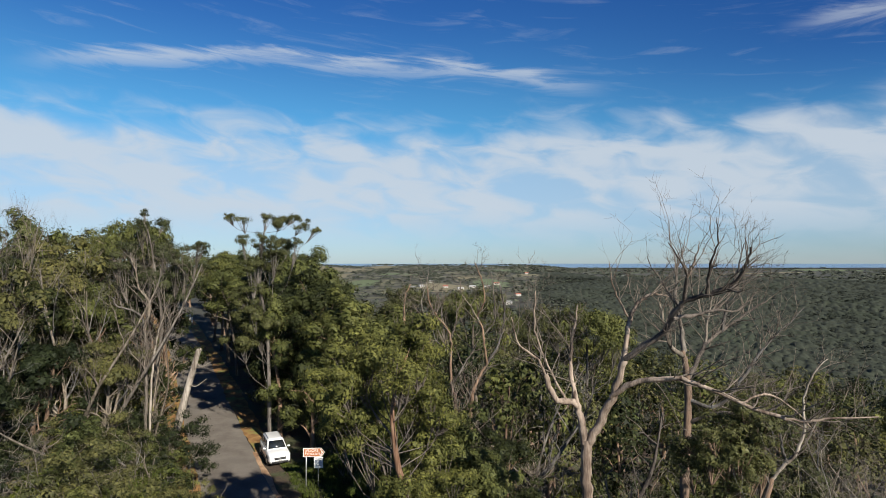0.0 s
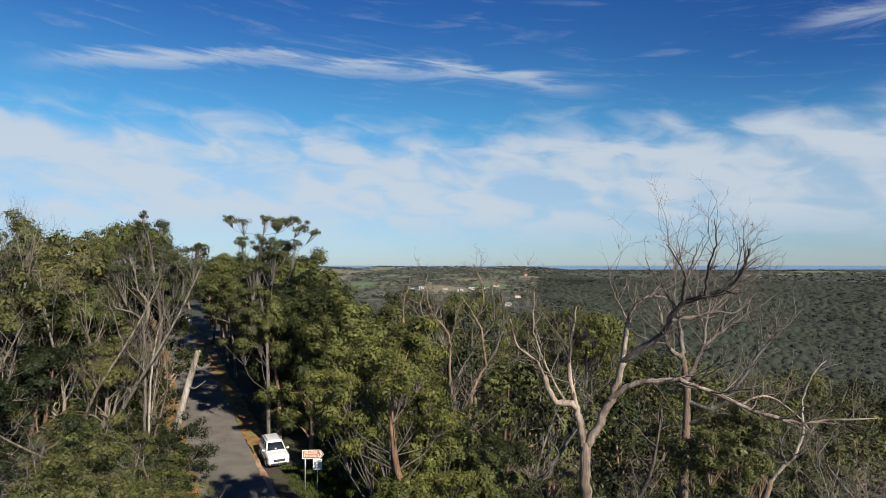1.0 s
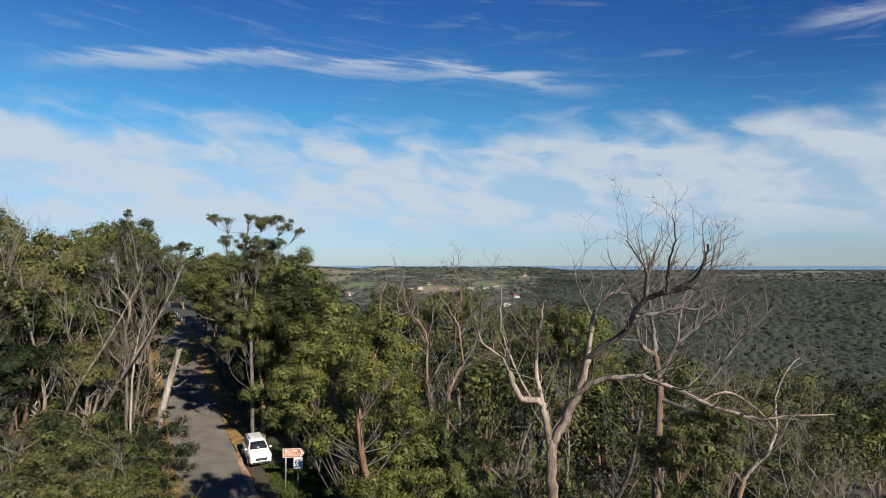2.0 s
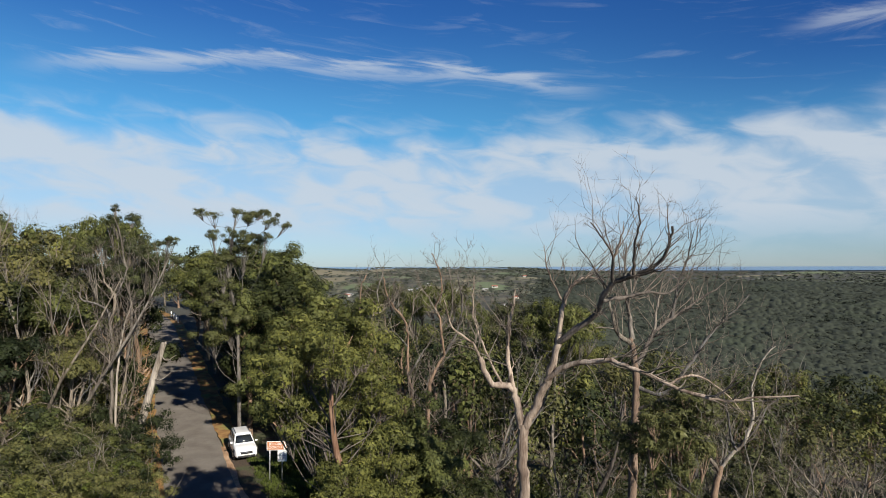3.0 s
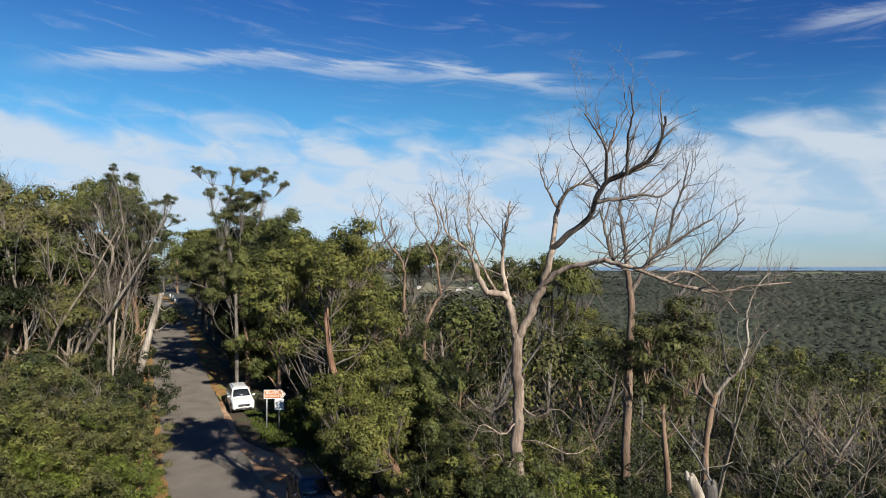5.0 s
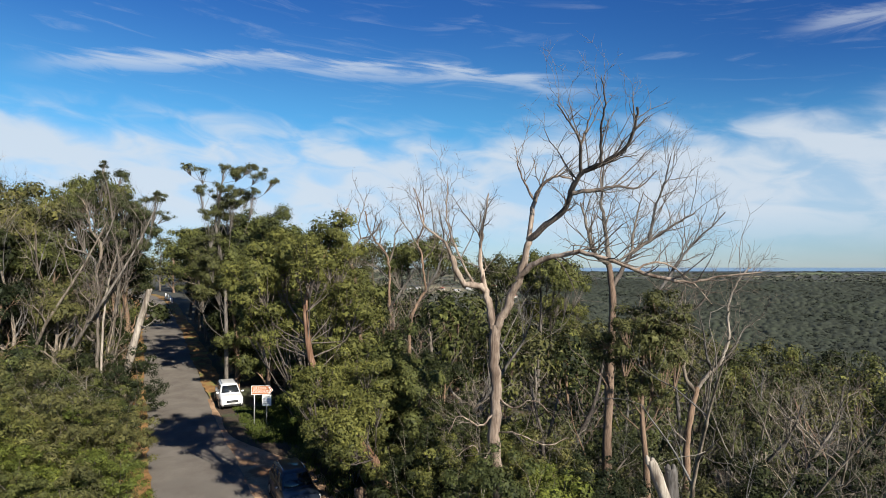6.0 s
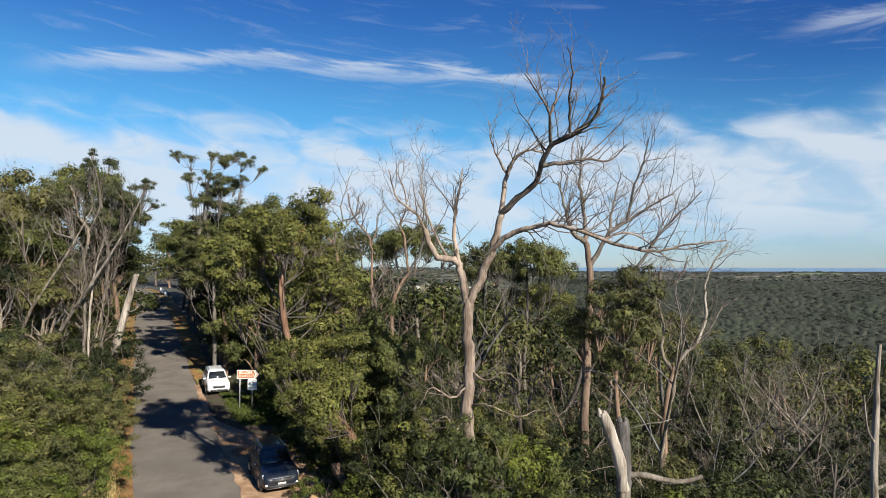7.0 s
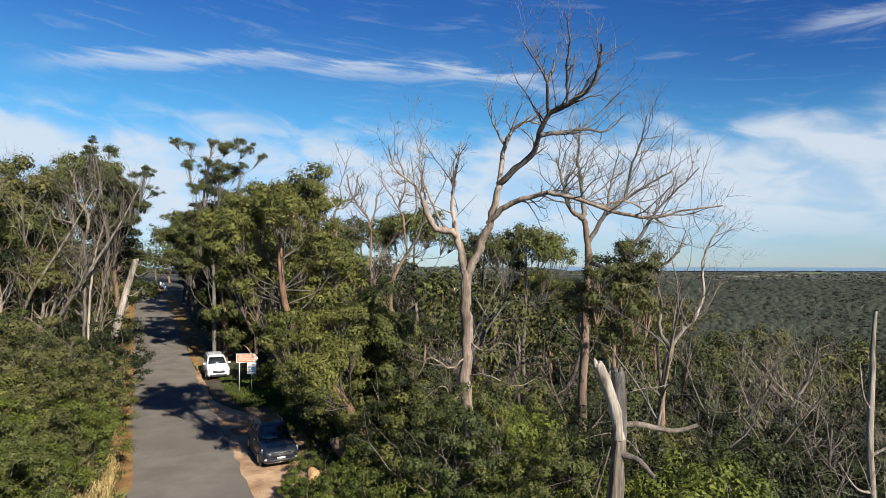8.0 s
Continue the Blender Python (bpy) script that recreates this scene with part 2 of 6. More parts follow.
def smooth(x, lo, hi):
    t = np.clip((np.asarray(x, float) - lo) / (hi - lo), 0, 1)
    return t * t * (3 - 2 * t)


def road_x(y):
    """The road's middle at y; it bends to the west behind the rise."""
    return -8.9 - 0.505 * (y - 29.7) - 0.004 * np.maximum(y - 120, 0) ** 2


def road_z(y):
    return sum(np.interp(np.asarray(y, float) + k, ROAD_Y, ROAD_Z) for k in (-6, -3, 0, 3, 6)) / 5


def beside(x, y):
    """Metres to the right of the road's middle."""
    return (np.asarray(x, float) - road_x(np.asarray(y, float))) * 0.893


FAR_R = np.array([0, 150, 300, 500, 700, 900, 1200, 1500, 1900, 2600, 3200, 4000, 5200])
FAR_LEFT = np.array([0, -24, -52, -72, -66, -58, -40, -29, -17, -3, -16, -13, -14])
FAR_RIGHT = np.array([0, -36, -78, -100, -96, -80, -48, -25, -35, -38, -28, -16, -14])


def terrain(x, y):
    x, y = np.asarray(x, float), np.asarray(y, float)
    d, z0 = beside(x, np.clip(y, -60, 160)), road_z(np.clip(y, -400, 400))
    right = np.maximum(d - 8, 0)
    fall = 70 * (1 - np.exp(-right * smooth(right, 0, 14) * 0.21 / 70))
    left = np.maximum(-d - 5, 0)
    z = z0 - fall + 2.2 * smooth(left, 0, 30)
    z = z - 0.14 * (1 - smooth(np.abs(d), 2.5, 2.75))
    r, az = np.hypot(x, y), np.degrees(np.arctan2(x, y))
    w = smooth(np.where(y > 0, az, 20), 8, 19)
    far = np.interp(r, FAR_R, FAR_LEFT) * (1 - w) + np.interp(r, FAR_R, FAR_RIGHT) * w
    roll = 0.012 * r * (np.sin(x * 0.0035 + 1.3) * np.cos(y * 0.0028) * 0.5 + 0.35 * np.sin(x * 0.011 + y * 0.006)) * smooth(r, 300, 900) * smooth(r, 4700, 3000)
    for hx, hy, high, wide in ((-520, 2480, 17, 330), (170, 2600, 9, 260), (-60, 1700, 6, 200)):
        far = far + high * np.exp(-((x - hx) / wide) ** 2 - ((y - hy) / wide) ** 2)
    far = far + 14 * np.exp(-((x - 1800) / 260) ** 2 - ((y - 3000) / 260) ** 2)
    far = far + np.clip(roll, -8, 4) * (1 - 0.7 * w)
    reach = 190 * (1 - smooth(np.where(y > 0, az, -90), -26, -13))
    near = 1 - smooth(r, 110 + reach, 240 + reach)
    return z * near + far * (1 - near)


def mesh_of(name, verts, faces, material, flat=False):
    """A mesh from arrays: verts (n, 3), faces (m, 3 or 4)."""
    verts, faces = np.asarray(verts, np.float32), np.asarray(faces, np.int32)
    me = bpy.data.meshes.new(name)
    m, k = faces.shape
    me.vertices.add(len(verts))
    me.vertices.foreach_set("co", verts.ravel())
    me.loops.add(m * k)
    me.loops.foreach_set("vertex_index", faces.ravel())
    me.polygons.add(m)
    me.polygons.foreach_set("loop_start", np.arange(0, m * k, k, dtype=np.int32))
    me.polygons.foreach_set("loop_total", np.full(m, k, np.int32))
    me.polygons.foreach_set("use_smooth", np.full(m, not flat))
    me.materials.append(material)
    me.update()
    me.validate()
    return me


def sheet(name, xs, ys, height, material):
    gx, gy = np.meshgrid(xs, ys)
    v = np.stack([gx, gy, height(gx, gy)], -1).reshape(-1, 3)
    i = np.arange(len(xs) * len(ys)).reshape(len(ys), len(xs))
    f = np.stack([i[:-1, :-1], i[:-1, 1:], i[1:, 1:], i[1:, :-1]], -1).reshape(-1, 4)
    return new(name, mesh_of(name, v, f, material))


def spaced(lo, hi, step, reach, growth=1.05, back=1.09):
    """Even steps between lo and hi, growing ones out to the reach on both sides."""
    inner = list(np.arange(lo, hi + step / 2, step))
    a, s = hi, step
    while a < reach:
        s *= growth
        a = min(a + s, reach)
        inner.append(a)
    a, s = lo, step
    while a > -reach:
        s *= back
        a = max(a - s, -reach)
        inner.insert(0, a)
    return np.array(inner)


ground = sheet("ground", spaced(-40, 20, 0.8, 4900), spaced(10, 90, 0.9, 4900, 1.04, 1.3), terrain, GROUND)
tagged(ground, "bush ground with leaf litter, scrub grass and distant paddocks", "ground", kind="structure")


def strip(name, y0, y1, d0, d1, lift, material, ragged=0.0, seed=1, step=0.8, across=5):
    """A band along the road from d0 to d1 metres beside its middle."""
    ys = np.arange(y0, y1 + step / 2, step)
    rng = np.random.default_rng(seed)

    def wander(k):
        a = rng.normal(0, 1, len(ys) + 8)
        return np.convolve(a, np.ones(5) / 5, "same")[4:-4] * ragged + rng.normal(0, ragged * 0.3, len(ys))
    lo, hi = d0 + wander(0), (d1(ys) if callable(d1) else d1) + wander(1)
    rows = []
    for k in range(across):
        d = lo + (hi - lo) * k / (across - 1)
        x = road_x(ys) + d / 0.893
        crown = 0.05 * (1 - np.clip(np.abs(d) / 2.6, 0, 1) ** 2)
        rows.append(np.stack([x, ys, road_z(ys) + lift + crown * (lift < 0.05)], -1))
    v = np.stack(rows, 1).reshape(-1, 3)
    i = np.arange(len(v)).reshape(len(ys), across)
    f = np.stack([i[:-1, :-1], i[:-1, 1:], i[1:, 1:], i[1:, :-1]], -1).reshape(-1, 4)
    return new(name, mesh_of(name, v, f, material))


road = tagged(strip("road", -40, 190, -2.5, 2.5, 0.0, ASPHALT, 0.05, 3, across=7), "worn grey asphalt country road without lane markings", "road", kind="structure")
tagged(strip("verge", 10, 150, -3.9, -2.4, 0.012, VERGE, 0.18, 5), "strip of orange leaf litter and dry grass along the road", "verge", kind="structure")
tagged(strip("verge", 52, 150, 2.4, 4.2, 0.012, VERGE, 0.2, 6), "strip of orange leaf litter under roadside trees", "verge", kind="structure")
tagged(strip("gravel_shoulder", -5, 53, 2.35, lambda y: 6.6 - 3.8 * smooth(y, 35, 43), 0.02, GRAVEL, 0.16, 7), "sandy gravel parking shoulder beside the asphalt road", "gravel", kind="structure")
bays = np.linspace(-4900, 4900, 60)
sea = sheet("water", bays, np.linspace(3900, 4880, 6), lambda x, y: 0 * x - 10.0 + (y - 3900) * 0.0255, WATER)
tagged(sea, "thin band of blue sea on the horizon", "sea", kind="structure")

PAINT_WHITE = surface("white_car_paint", (0.576, 0.584, 0.592), (0.624, 0.632, 0.640), 1.0, 0.35, 0.0, 8.0, coat=1.0)
PAINT_DARK = surface("dark_blue_car_paint", (0.005, 0.008, 0.015), (0.009, 0.013, 0.022), 1.0, 0.35, 0.0, 8.0, coat=0.5)
RUBBER = surface("black_rubber", (0.015, 0.015, 0.016), (0.03, 0.03, 0.03), 6.0, 0.85, 0.1, 40.0)
PLASTIC = surface("black_plastic", (0.02, 0.02, 0.021), (0.035, 0.035, 0.036), 6.0, 0.6, 0.05, 60.0)
ALLOY = surface("alloy", (0.42, 0.42, 0.43), (0.6, 0.6, 0.61), 5.0, 0.35, 0.0, 30.0, metal=0.9)
CHROME = surface("chrome", (0.7, 0.7, 0.72), (0.8, 0.8, 0.82), 5.0, 0.2, 0.0, 30.0, metal=1.0)
GLASS = surface("tinted_car_glass", (0.012, 0.015, 0.018), (0.02, 0.024, 0.028), 3.0, 0.2, 0.0, 10.0, coat=0.3)
LAMP = surface("lamp_lens", (0.6, 0.62, 0.64), (0.8, 0.82, 0.84), 6.0, 0.2, 0.0, 30.0, coat=1.0)
BROWN_SIGN = surface("brown_sign_sheeting", (0.3, 0.105, 0.035), (0.36, 0.13, 0.045), 3.0, 0.5, 0.0, 30.0)
WHITE_SIGN = surface("white_sign_sheeting", (0.595, 0.595, 0.578), (0.697, 0.697, 0.680), 3.0, 0.5, 0.0, 30.0)
STEEL = surface("galvanised_steel", (0.34, 0.35, 0.36), (0.5, 0.51, 0.52), 4.0, 0.5, 0.05, 40.0, metal=0.6)
GREY_PRINT = surface("grey_print", (0.3, 0.3, 0.3), (0.36, 0.36, 0.36), 4.0, 0.6, 0.0, 20.0)
SANDSTONE = surface("sandstone", (0.26, 0.15, 0.07), (0.44, 0.29, 0.15), 2.0, 0.9, 0.6, 14.0)
ROOF_RED = surface("tile_roof", (0.2, 0.07, 0.05), (0.3, 0.12, 0.08), 0.3, 0.8, 0.0, 2.0)
ROOF_GREY = surface("metal_roof", (0.22, 0.22, 0.22), (0.32, 0.32, 0.32), 0.3, 0.6, 0.0, 2.0)
HOUSE_WALL = surface("house_wall", (0.28, 0.265, 0.24), (0.38, 0.365, 0.34), 0.3, 0.8, 0.0, 2.0)


# ---- trees ----
def unit(v):
    v = np.asarray(v, float)
    return v / max(np.linalg.norm(v), 1e-9)


class Wood:
    """Collects tapered limbs into one mesh."""

    def __init__(self):
        self.v, self.f, self.n, self.slots, self.slot = [], [], 0, [], 0

    def limb(self, pts, rad, sides=6, lumps=0.0, rng=None, slot=None):
        pts, rad = np.asarray(pts, float), np.asarray(rad, float)
        tang = np.gradient(pts, axis=0)
        tang /= np.linalg.norm(tang, axis=1)[:, None] + 1e-9
        mean = unit(pts[-1] - pts[0])
        ref = np.array([1.0, 0.2, 0.1]) if abs(mean[2]) > 0.7 else np.array([0.1, 0.2, 1.0])
        a = np.cross(tang, ref)
        a /= np.linalg.norm(a, axis=1)[:, None] + 1e-9
        b = np.cross(tang, a)
        ang = np.linspace(0, 2 * np.pi, sides, endpoint=False)
        r = rad[:, None] * np.ones(sides)
        if lumps:
            r = r * (1 + lumps * rng.normal(0, 1, r.shape))
        ring = pts[:, None] + r[..., None] * (np.cos(ang)[None, :, None] * a[:, None] + np.sin(ang)[None, :, None] * b[:, None])
        k = len(pts)
        i = np.arange(k * sides).reshape(k, sides) + self.n
        j = np.roll(i, -1, axis=1)
        self.v.append(ring.reshape(-1, 3))
        self.f.append(np.stack([i[:-1], j[:-1], j[1:], i[1:]], -1).reshape(-1, 4))
        self.n += k * sides
        if rad[-1] > 0.03:
            self.v.append(pts[-1:] + tang[-1:] * rad[-1] * 0.15)
            tip = np.full(sides, self.n)
            self.f.append(np.stack([i[-1], j[-1], tip, tip], -1))
            self.n += 1
        self.slots += [self.slot if slot is None else slot] * (sum(len(f) for f in self.f) - len(self.slots))

    def mesh(self, name, material, second=None):
        me = mesh_of(name, np.concatenate(self.v), np.concatenate(self.f), material)
        if second:
            me.materials.append(second)
            me.polygons.foreach_set("material_index", np.array(self.slots, np.int32))
        return me


def curve(points, n):
    """A smooth line through a few points."""
    p = np.asarray(points, float)
    p = np.vstack([2 * p[0] - p[1], p, 2 * p[-1] - p[-2]])
    out = []
    for t in np.linspace(0, len(p) - 3 - 1e-6, n):
        i = int(t)
        t -= i
        a, b, c, d = p[i:i + 4]
        out.append(0.5 * (2 * b + (c - a) * t + (2 * a - 5 * b + 4 * c - d) * t * t + (3 * b - a - 3 * c + d) * t ** 3))
    return np.array(out)


def turned(rng, way, angle):
    """way, turned aside by an angle in degrees in some direction."""
    side = unit(np.cross(way, rng.normal(0, 1, 3)))
    return unit(np.asarray(way) * math.cos(radians(angle)) + side * math.sin(radians(angle)))


def grow(wood, rng, base, way, length, radius, level, plan, tips):
    """A crooked limb and all that branches from it: it swerves away from each side shoot. plan: one row a level of (children, their length, angle, lift, wiggle, sides)."""
    kids, ratio, angle, lift, wiggle, sides = plan[level]
    last = level + 1 >= len(plan)
    n = max(3, min(4, int(length / 0.4) + 2)) if last else max(4, min(9, int(length / 0.45) + 2))
    count = 0 if last else max(1, int(round(kids * rng.uniform(0.75, 1.3))))
    places = [] if last else sorted([n - 1] + [int(rng.integers(1, n)) for _ in range(count - 1)])
    rad = radius * np.linspace(1, 0.25 if last else 0.42, n)
    pts, d, shoots, spin = [np.array(base, float)], unit(way), [], rng.uniform(0, 6.283)
    for k in range(1, n):
        d = unit(d + rng.normal(0, wiggle, 3) + np.array([0, 0, lift]))
        pts.append(pts[-1] + d * length / (n - 1) * rng.uniform(0.7, 1.3))
        for _ in range(places.count(k)):
            spin += rng.uniform(1.9, 3.4)
            a = unit(np.cross(d, (0.3, 0.2, 1.0)))
            side = a * math.cos(spin) + np.cross(d, a) * math.sin(spin)
            bend = radians(angle * rng.uniform(0.55, 1.35))
            shoots.append((k, unit(d * math.cos(bend) + side * math.sin(bend))))
            d = unit(d - side * rng.uniform(0.1, 0.34))
    wood.limb(pts, rad, sides)
    if last:
        tips.append((pts[-1], d, level))
    for k, out in shoots:
        size = length * ratio * rng.uniform(0.55, 1.25) * (1.2 - 0.4 * k / (n - 1))
        grow(wood, rng, pts[k], out, size, max(rad[k] * rng.uniform(0.55, 0.8), 0.006), level + 1, plan, tips)


def leaf_cloud(rng, centres, per, spread, size, droop=0.5, flat=1.0, tri=False):
    """Leaves in domed clumps round the given centres: overlapping broad sprays close the clump, single leaves fringe it."""
    centres = np.asarray(centres, float)
    reach = np.repeat(spread * rng.uniform(0.7, 1.3, len(centres)), per)[:, None]
    middle = centres.mean(0)
    centres = np.repeat(centres, per, axis=0)
    n = len(centres)
    way = rng.normal(0, 1, (n, 3))
    way[:, 2] = way[:, 2] * 0.85 + 0.22
    way /= np.linalg.norm(way, axis=1)[:, None]
    spray = rng.uniform(0, 1, (n, 1)) < 0.3
    p = centres + way * np.where(spray, rng.uniform(0.4, 0.8, (n, 1)), rng.uniform(0.5, 1.15, (n, 1))) * reach * np.array([1.0, 1.0, flat])
    out = centres - middle
    out /= np.linalg.norm(out, axis=1)[:, None] + 1e-9
    face = way + out * 0.35 + np.array([0, 0, 0.25]) + rng.normal(0, 1, (n, 3)) * np.where(spray, 0.22, 0.42)
    axis = np.cross(face, rng.normal(0, 1, (n, 3))) * 0.8
    axis /= np.linalg.norm(axis, axis=1)[:, None] + 1e-9
    axis = axis + np.array([0, 0, -droop]) * np.where(spray, 0.3, 1.0)
    across = np.cross(axis, face)
    across /= np.linalg.norm(across, axis=1)[:, None] + 1e-9
    axis = np.cross(face, across)
    axis /= np.linalg.norm(axis, axis=1)[:, None] + 1e-9
    axis *= np.where(axis[:, 2:] > 0.2, -1, 1)
    vary = rng.uniform(0.65, 1.3, (n, 2))
    long = np.where(spray, reach * 0.34, size[0]) * vary[:, :1]
    wide = np.where(spray, reach * 0.26, size[1]) * vary[:, 1:]
    if tri:
        v = np.stack([p - axis * long * 0.4 - across * wide * 0.5, p - axis * long * 0.3 + across * wide * 0.5, p + axis * long * 0.6], 1).reshape(-1, 3)
        return v, np.arange(3 * n).reshape(n, 3)
    v = np.stack([p - axis * long * 0.5, p + across * wide * 0.5, p + axis * long * 0.5, p - across * wide * 0.5], 1).reshape(-1, 3)
    return v, np.arange(4 * n).reshape(n, 4)


def under(name, me, parent, label=""):
    """A mesh as a part under a thing."""
    ob = new(name, me)
    ob.parent = parent
    return tagged(ob, label)


def gum(seed, height, crown_from, spread, tips_per, bark, leaf, size=(0.23, 0.07), clump=0.6, lean=0.05, trunk_r=0.22, stems=1, limbs=9, droop=0.5, flat=0.75, second=3, tri=True):
    """A living gum: a trunk with limbs and clumps of leaves at the twigs."""
    rng = np.random.default_rng(seed)
    wood, tips = Wood(), []
    plan = [(second, 0.6, 42, 0.10, 0.16, 5), (second, 0.6, 45, 0.12, 0.2, 4), (0, 0, 0, 0.1, 0.2, 3)]
    for s in range(stems):
        top = np.array([rng.normal(0, lean) * height + (s - (stems - 1) / 2) * spread * 0.5, rng.normal(0, lean) * height, height * 0.92 * (1 - 0.12 * s)])
        line = curve([(0, 0, -0.4), top * (0.33, 0.33, 0.35) + rng.normal(0, 0.12, 3), top * (0.7, 0.7, 0.7) + rng.normal(0, 0.25, 3), top], 12)
        rad = trunk_r * np.linspace(1, 0.28, 12) * (1 + 0.5 * np.exp(-np.linspace(0, 12, 12)))
        wood.limb(line, rad, 8, 0.05, rng)
        for k in range(limbs):
            at = crown_from + (1 - crown_from) * (k + rng.uniform(0.2, 0.8)) / limbs
            i = min(11, int(at * 11))
            side = unit([math.cos(k * 2.4 + seed), math.sin(k * 2.4 + seed), 0.55 + 0.7 * at])
            reach = spread * (0.75 + 0.5 * math.sin(math.pi * min(1, (at - crown_from) / (1 - crown_from) * 0.8 + 0.2))) * rng.uniform(0.65, 1.05)
            grow(wood, rng, line[i], side, reach * 0.62, rad[i] * 0.55, 0, plan, tips)
        tips.append((line[-1], np.array([0, 0, 1.0]), 0))
    centres = np.array([t[0] for t in tips])
    centres = centres[rng.permutation(len(centres))[:max(12, int(len(centres) * 0.55))]]
    v, f = leaf_cloud(rng, centres, int(tips_per * 1.75), clump * 1.3, size, droop, flat, tri)
    return wood.mesh("trunk", bark), mesh_of("crown", v, f, leaf, True)


def dead(seed, height, spread, trunk_r, bark, limbs=7, low=0.3, twigs=4, lean=0.08, upright=0.16, stems=1, reach=0.95, wiggle=0.24, twig=None, crook=0.26):
    """A dead tree with bare limbs and fine twigs: a trunk and its branches, or several whole stems."""
    rng = np.random.default_rng(seed)
    plan = [(twigs, 0.62, 38, upright * 0.5, wiggle, 4), (twigs, 0.6, 40, upright, wiggle * 1.1, 3), (0, 0, 0, upright, wiggle, 3)]
    out, tips = [], []
    for s in range(stems):
        wood = Wood()
        boughs = []
        a = s * 6.283 / stems + seed
        off = spread * (0.45 if stems > 1 else 0.0)
        top = np.array([rng.normal(0, lean) * height + off * math.cos(a), rng.normal(0, lean) * height + off * math.sin(a), height * rng.uniform(0.68, 0.88)])
        foot = np.array([0.5 * trunk_r * math.cos(a), 0.5 * trunk_r * math.sin(a), -0.4]) * (stems > 1) + np.array([0, 0, -0.4]) * (stems == 1)
        bends, way = [foot], unit(top - foot)
        for b in range(6):
            way = unit(way + rng.normal(0, crook, 3) * (1, 1, 0.3) + 0.3 * unit(top - foot))
            bends.append(bends[-1] + way * np.linalg.norm(top - foot) / 6)
        line = curve(bends, 11)
        rad = trunk_r * np.linspace(1, 0.2, 11)
        wood.limb(line, rad, 7, 0.06, rng)
        for k in range(limbs):
            at = low + (1 - low) * (k + rng.uniform(0, 1)) / limbs
            i = min(10, int(at * 10))
            side = unit([math.cos(k * 2.4 + seed), math.sin(k * 2.4 + seed), 0.5 + 0.8 * at])
            bough = Wood() if stems == 1 else wood
            grow(bough, rng, line[i], side, spread * reach * rng.uniform(0.5, 1.0), max(rad[i] * 0.6, 0.015), 0, plan, tips)
            boughs.append(bough)
        if stems == 1:
            out += [wood.mesh("trunk", bark)] + [bough.mesh("branch", twig or bark) for bough in boughs]
        else:
            out.append(wood.mesh("stem", bark))
    return out


def clumped(seed, clumps, trunk, trunk_r, bark, leaf, per=150, size=(0.23, 0.07), droop=0.35, twig=None):
    """A gum with bare limbs that end in separate flat clumps of leaves. clumps: place and radius; trunk: the points of its stem."""
    rng = np.random.default_rng(seed)
    wood = Wood()
    line = curve(trunk, 14)
    rad = trunk_r * np.linspace(1, 0.25, 14)
    wood.limb(line, rad, 8, 0.05, rng)
    vs, fs, n = [], [], 0
    for x, y, z, r in clumps:
        c = np.array([x, y, z])
        low = line[:, 2] < z - 0.8 * r
        i = int(np.argmax(np.where(low, line[:, 2], -9) - 0.45 * np.hypot(*(line[:, :2] - c[:2]).T) * low)) if low.any() else 0
        i = max(i - int(rng.integers(0, 5)), 2)
        mid = (line[i] + c) / 2 + np.array([(c[0] - line[i][0]) * 0.2, (c[1] - line[i][1]) * 0.2, -0.12 * np.linalg.norm(c - line[i])])
        limb = curve([line[i], mid, c], 7)
        wood.limb(limb, np.linspace(min(rad[i] * 0.35, 0.014 + 0.016 * r), 0.012, 7), 5, slot=1)
        subs = [c + rng.normal(0, 0.45, 3) * (r, r, r * 0.6) for _ in range(9)]
        for q in subs:
            wood.limb([limb[4], (limb[4] + q) / 2 + (0, 0, -0.05), q], [0.03, 0.022, 0.012], 3, slot=1)
        v, f = leaf_cloud(rng, subs, int(per * max(r, 0.6) ** 2 / 11), 0.5 * r, size, droop, 0.75, True)
        vs.append(v)
        fs.append(f + n)
        n += len(v)
    return wood.mesh("trunk", bark, twig), mesh_of("crown", np.concatenate(vs), np.concatenate(fs), leaf, True)


def shrub(seed, height, spread, leaf, per=60, centres=34, size=(0.2, 0.07), bark=TWIG, droop=0.0, stems=6, lobe=0.2):
    """A bush of thin stems with small leaves all over."""
    rng = np.random.default_rng(seed)
    wood, tips = Wood(), []
    for k in range(stems):
        a = k * 2.4 + seed
        grow(wood, rng, (0.15 * math.cos(a), 0.15 * math.sin(a), -0.2), unit([math.cos(a) * 0.6, math.sin(a) * 0.6, 1]), height * rng.uniform(0.5, 0.9), 0.035, 0,
             [(2, 0.5, 35, 0.05, 0.14, 3), (0, 0, 0, 0.1, 0.15, 3)], tips)
    ang, rr = np.arange(centres) * 2.4 + rng.normal(0, 0.3, centres), np.sqrt((np.arange(centres) + 0.5) / centres)
    zz = height * (0.1 + 0.8 * np.sqrt(np.clip(1.04 - rr ** 2, 0, 1)) * rng.uniform(0.35, 1.05, centres))
    c = np.stack([rr * spread * np.cos(ang), rr * spread * np.sin(ang), zz], -1) + rng.normal(0, 0.08 * spread, (centres, 3))
    v, f = leaf_cloud(rng, c, per, lobe * spread + 0.1, size, droop, 0.75, True)
    return wood.mesh("stem", bark), mesh_of("foliage", v, f, leaf, True)


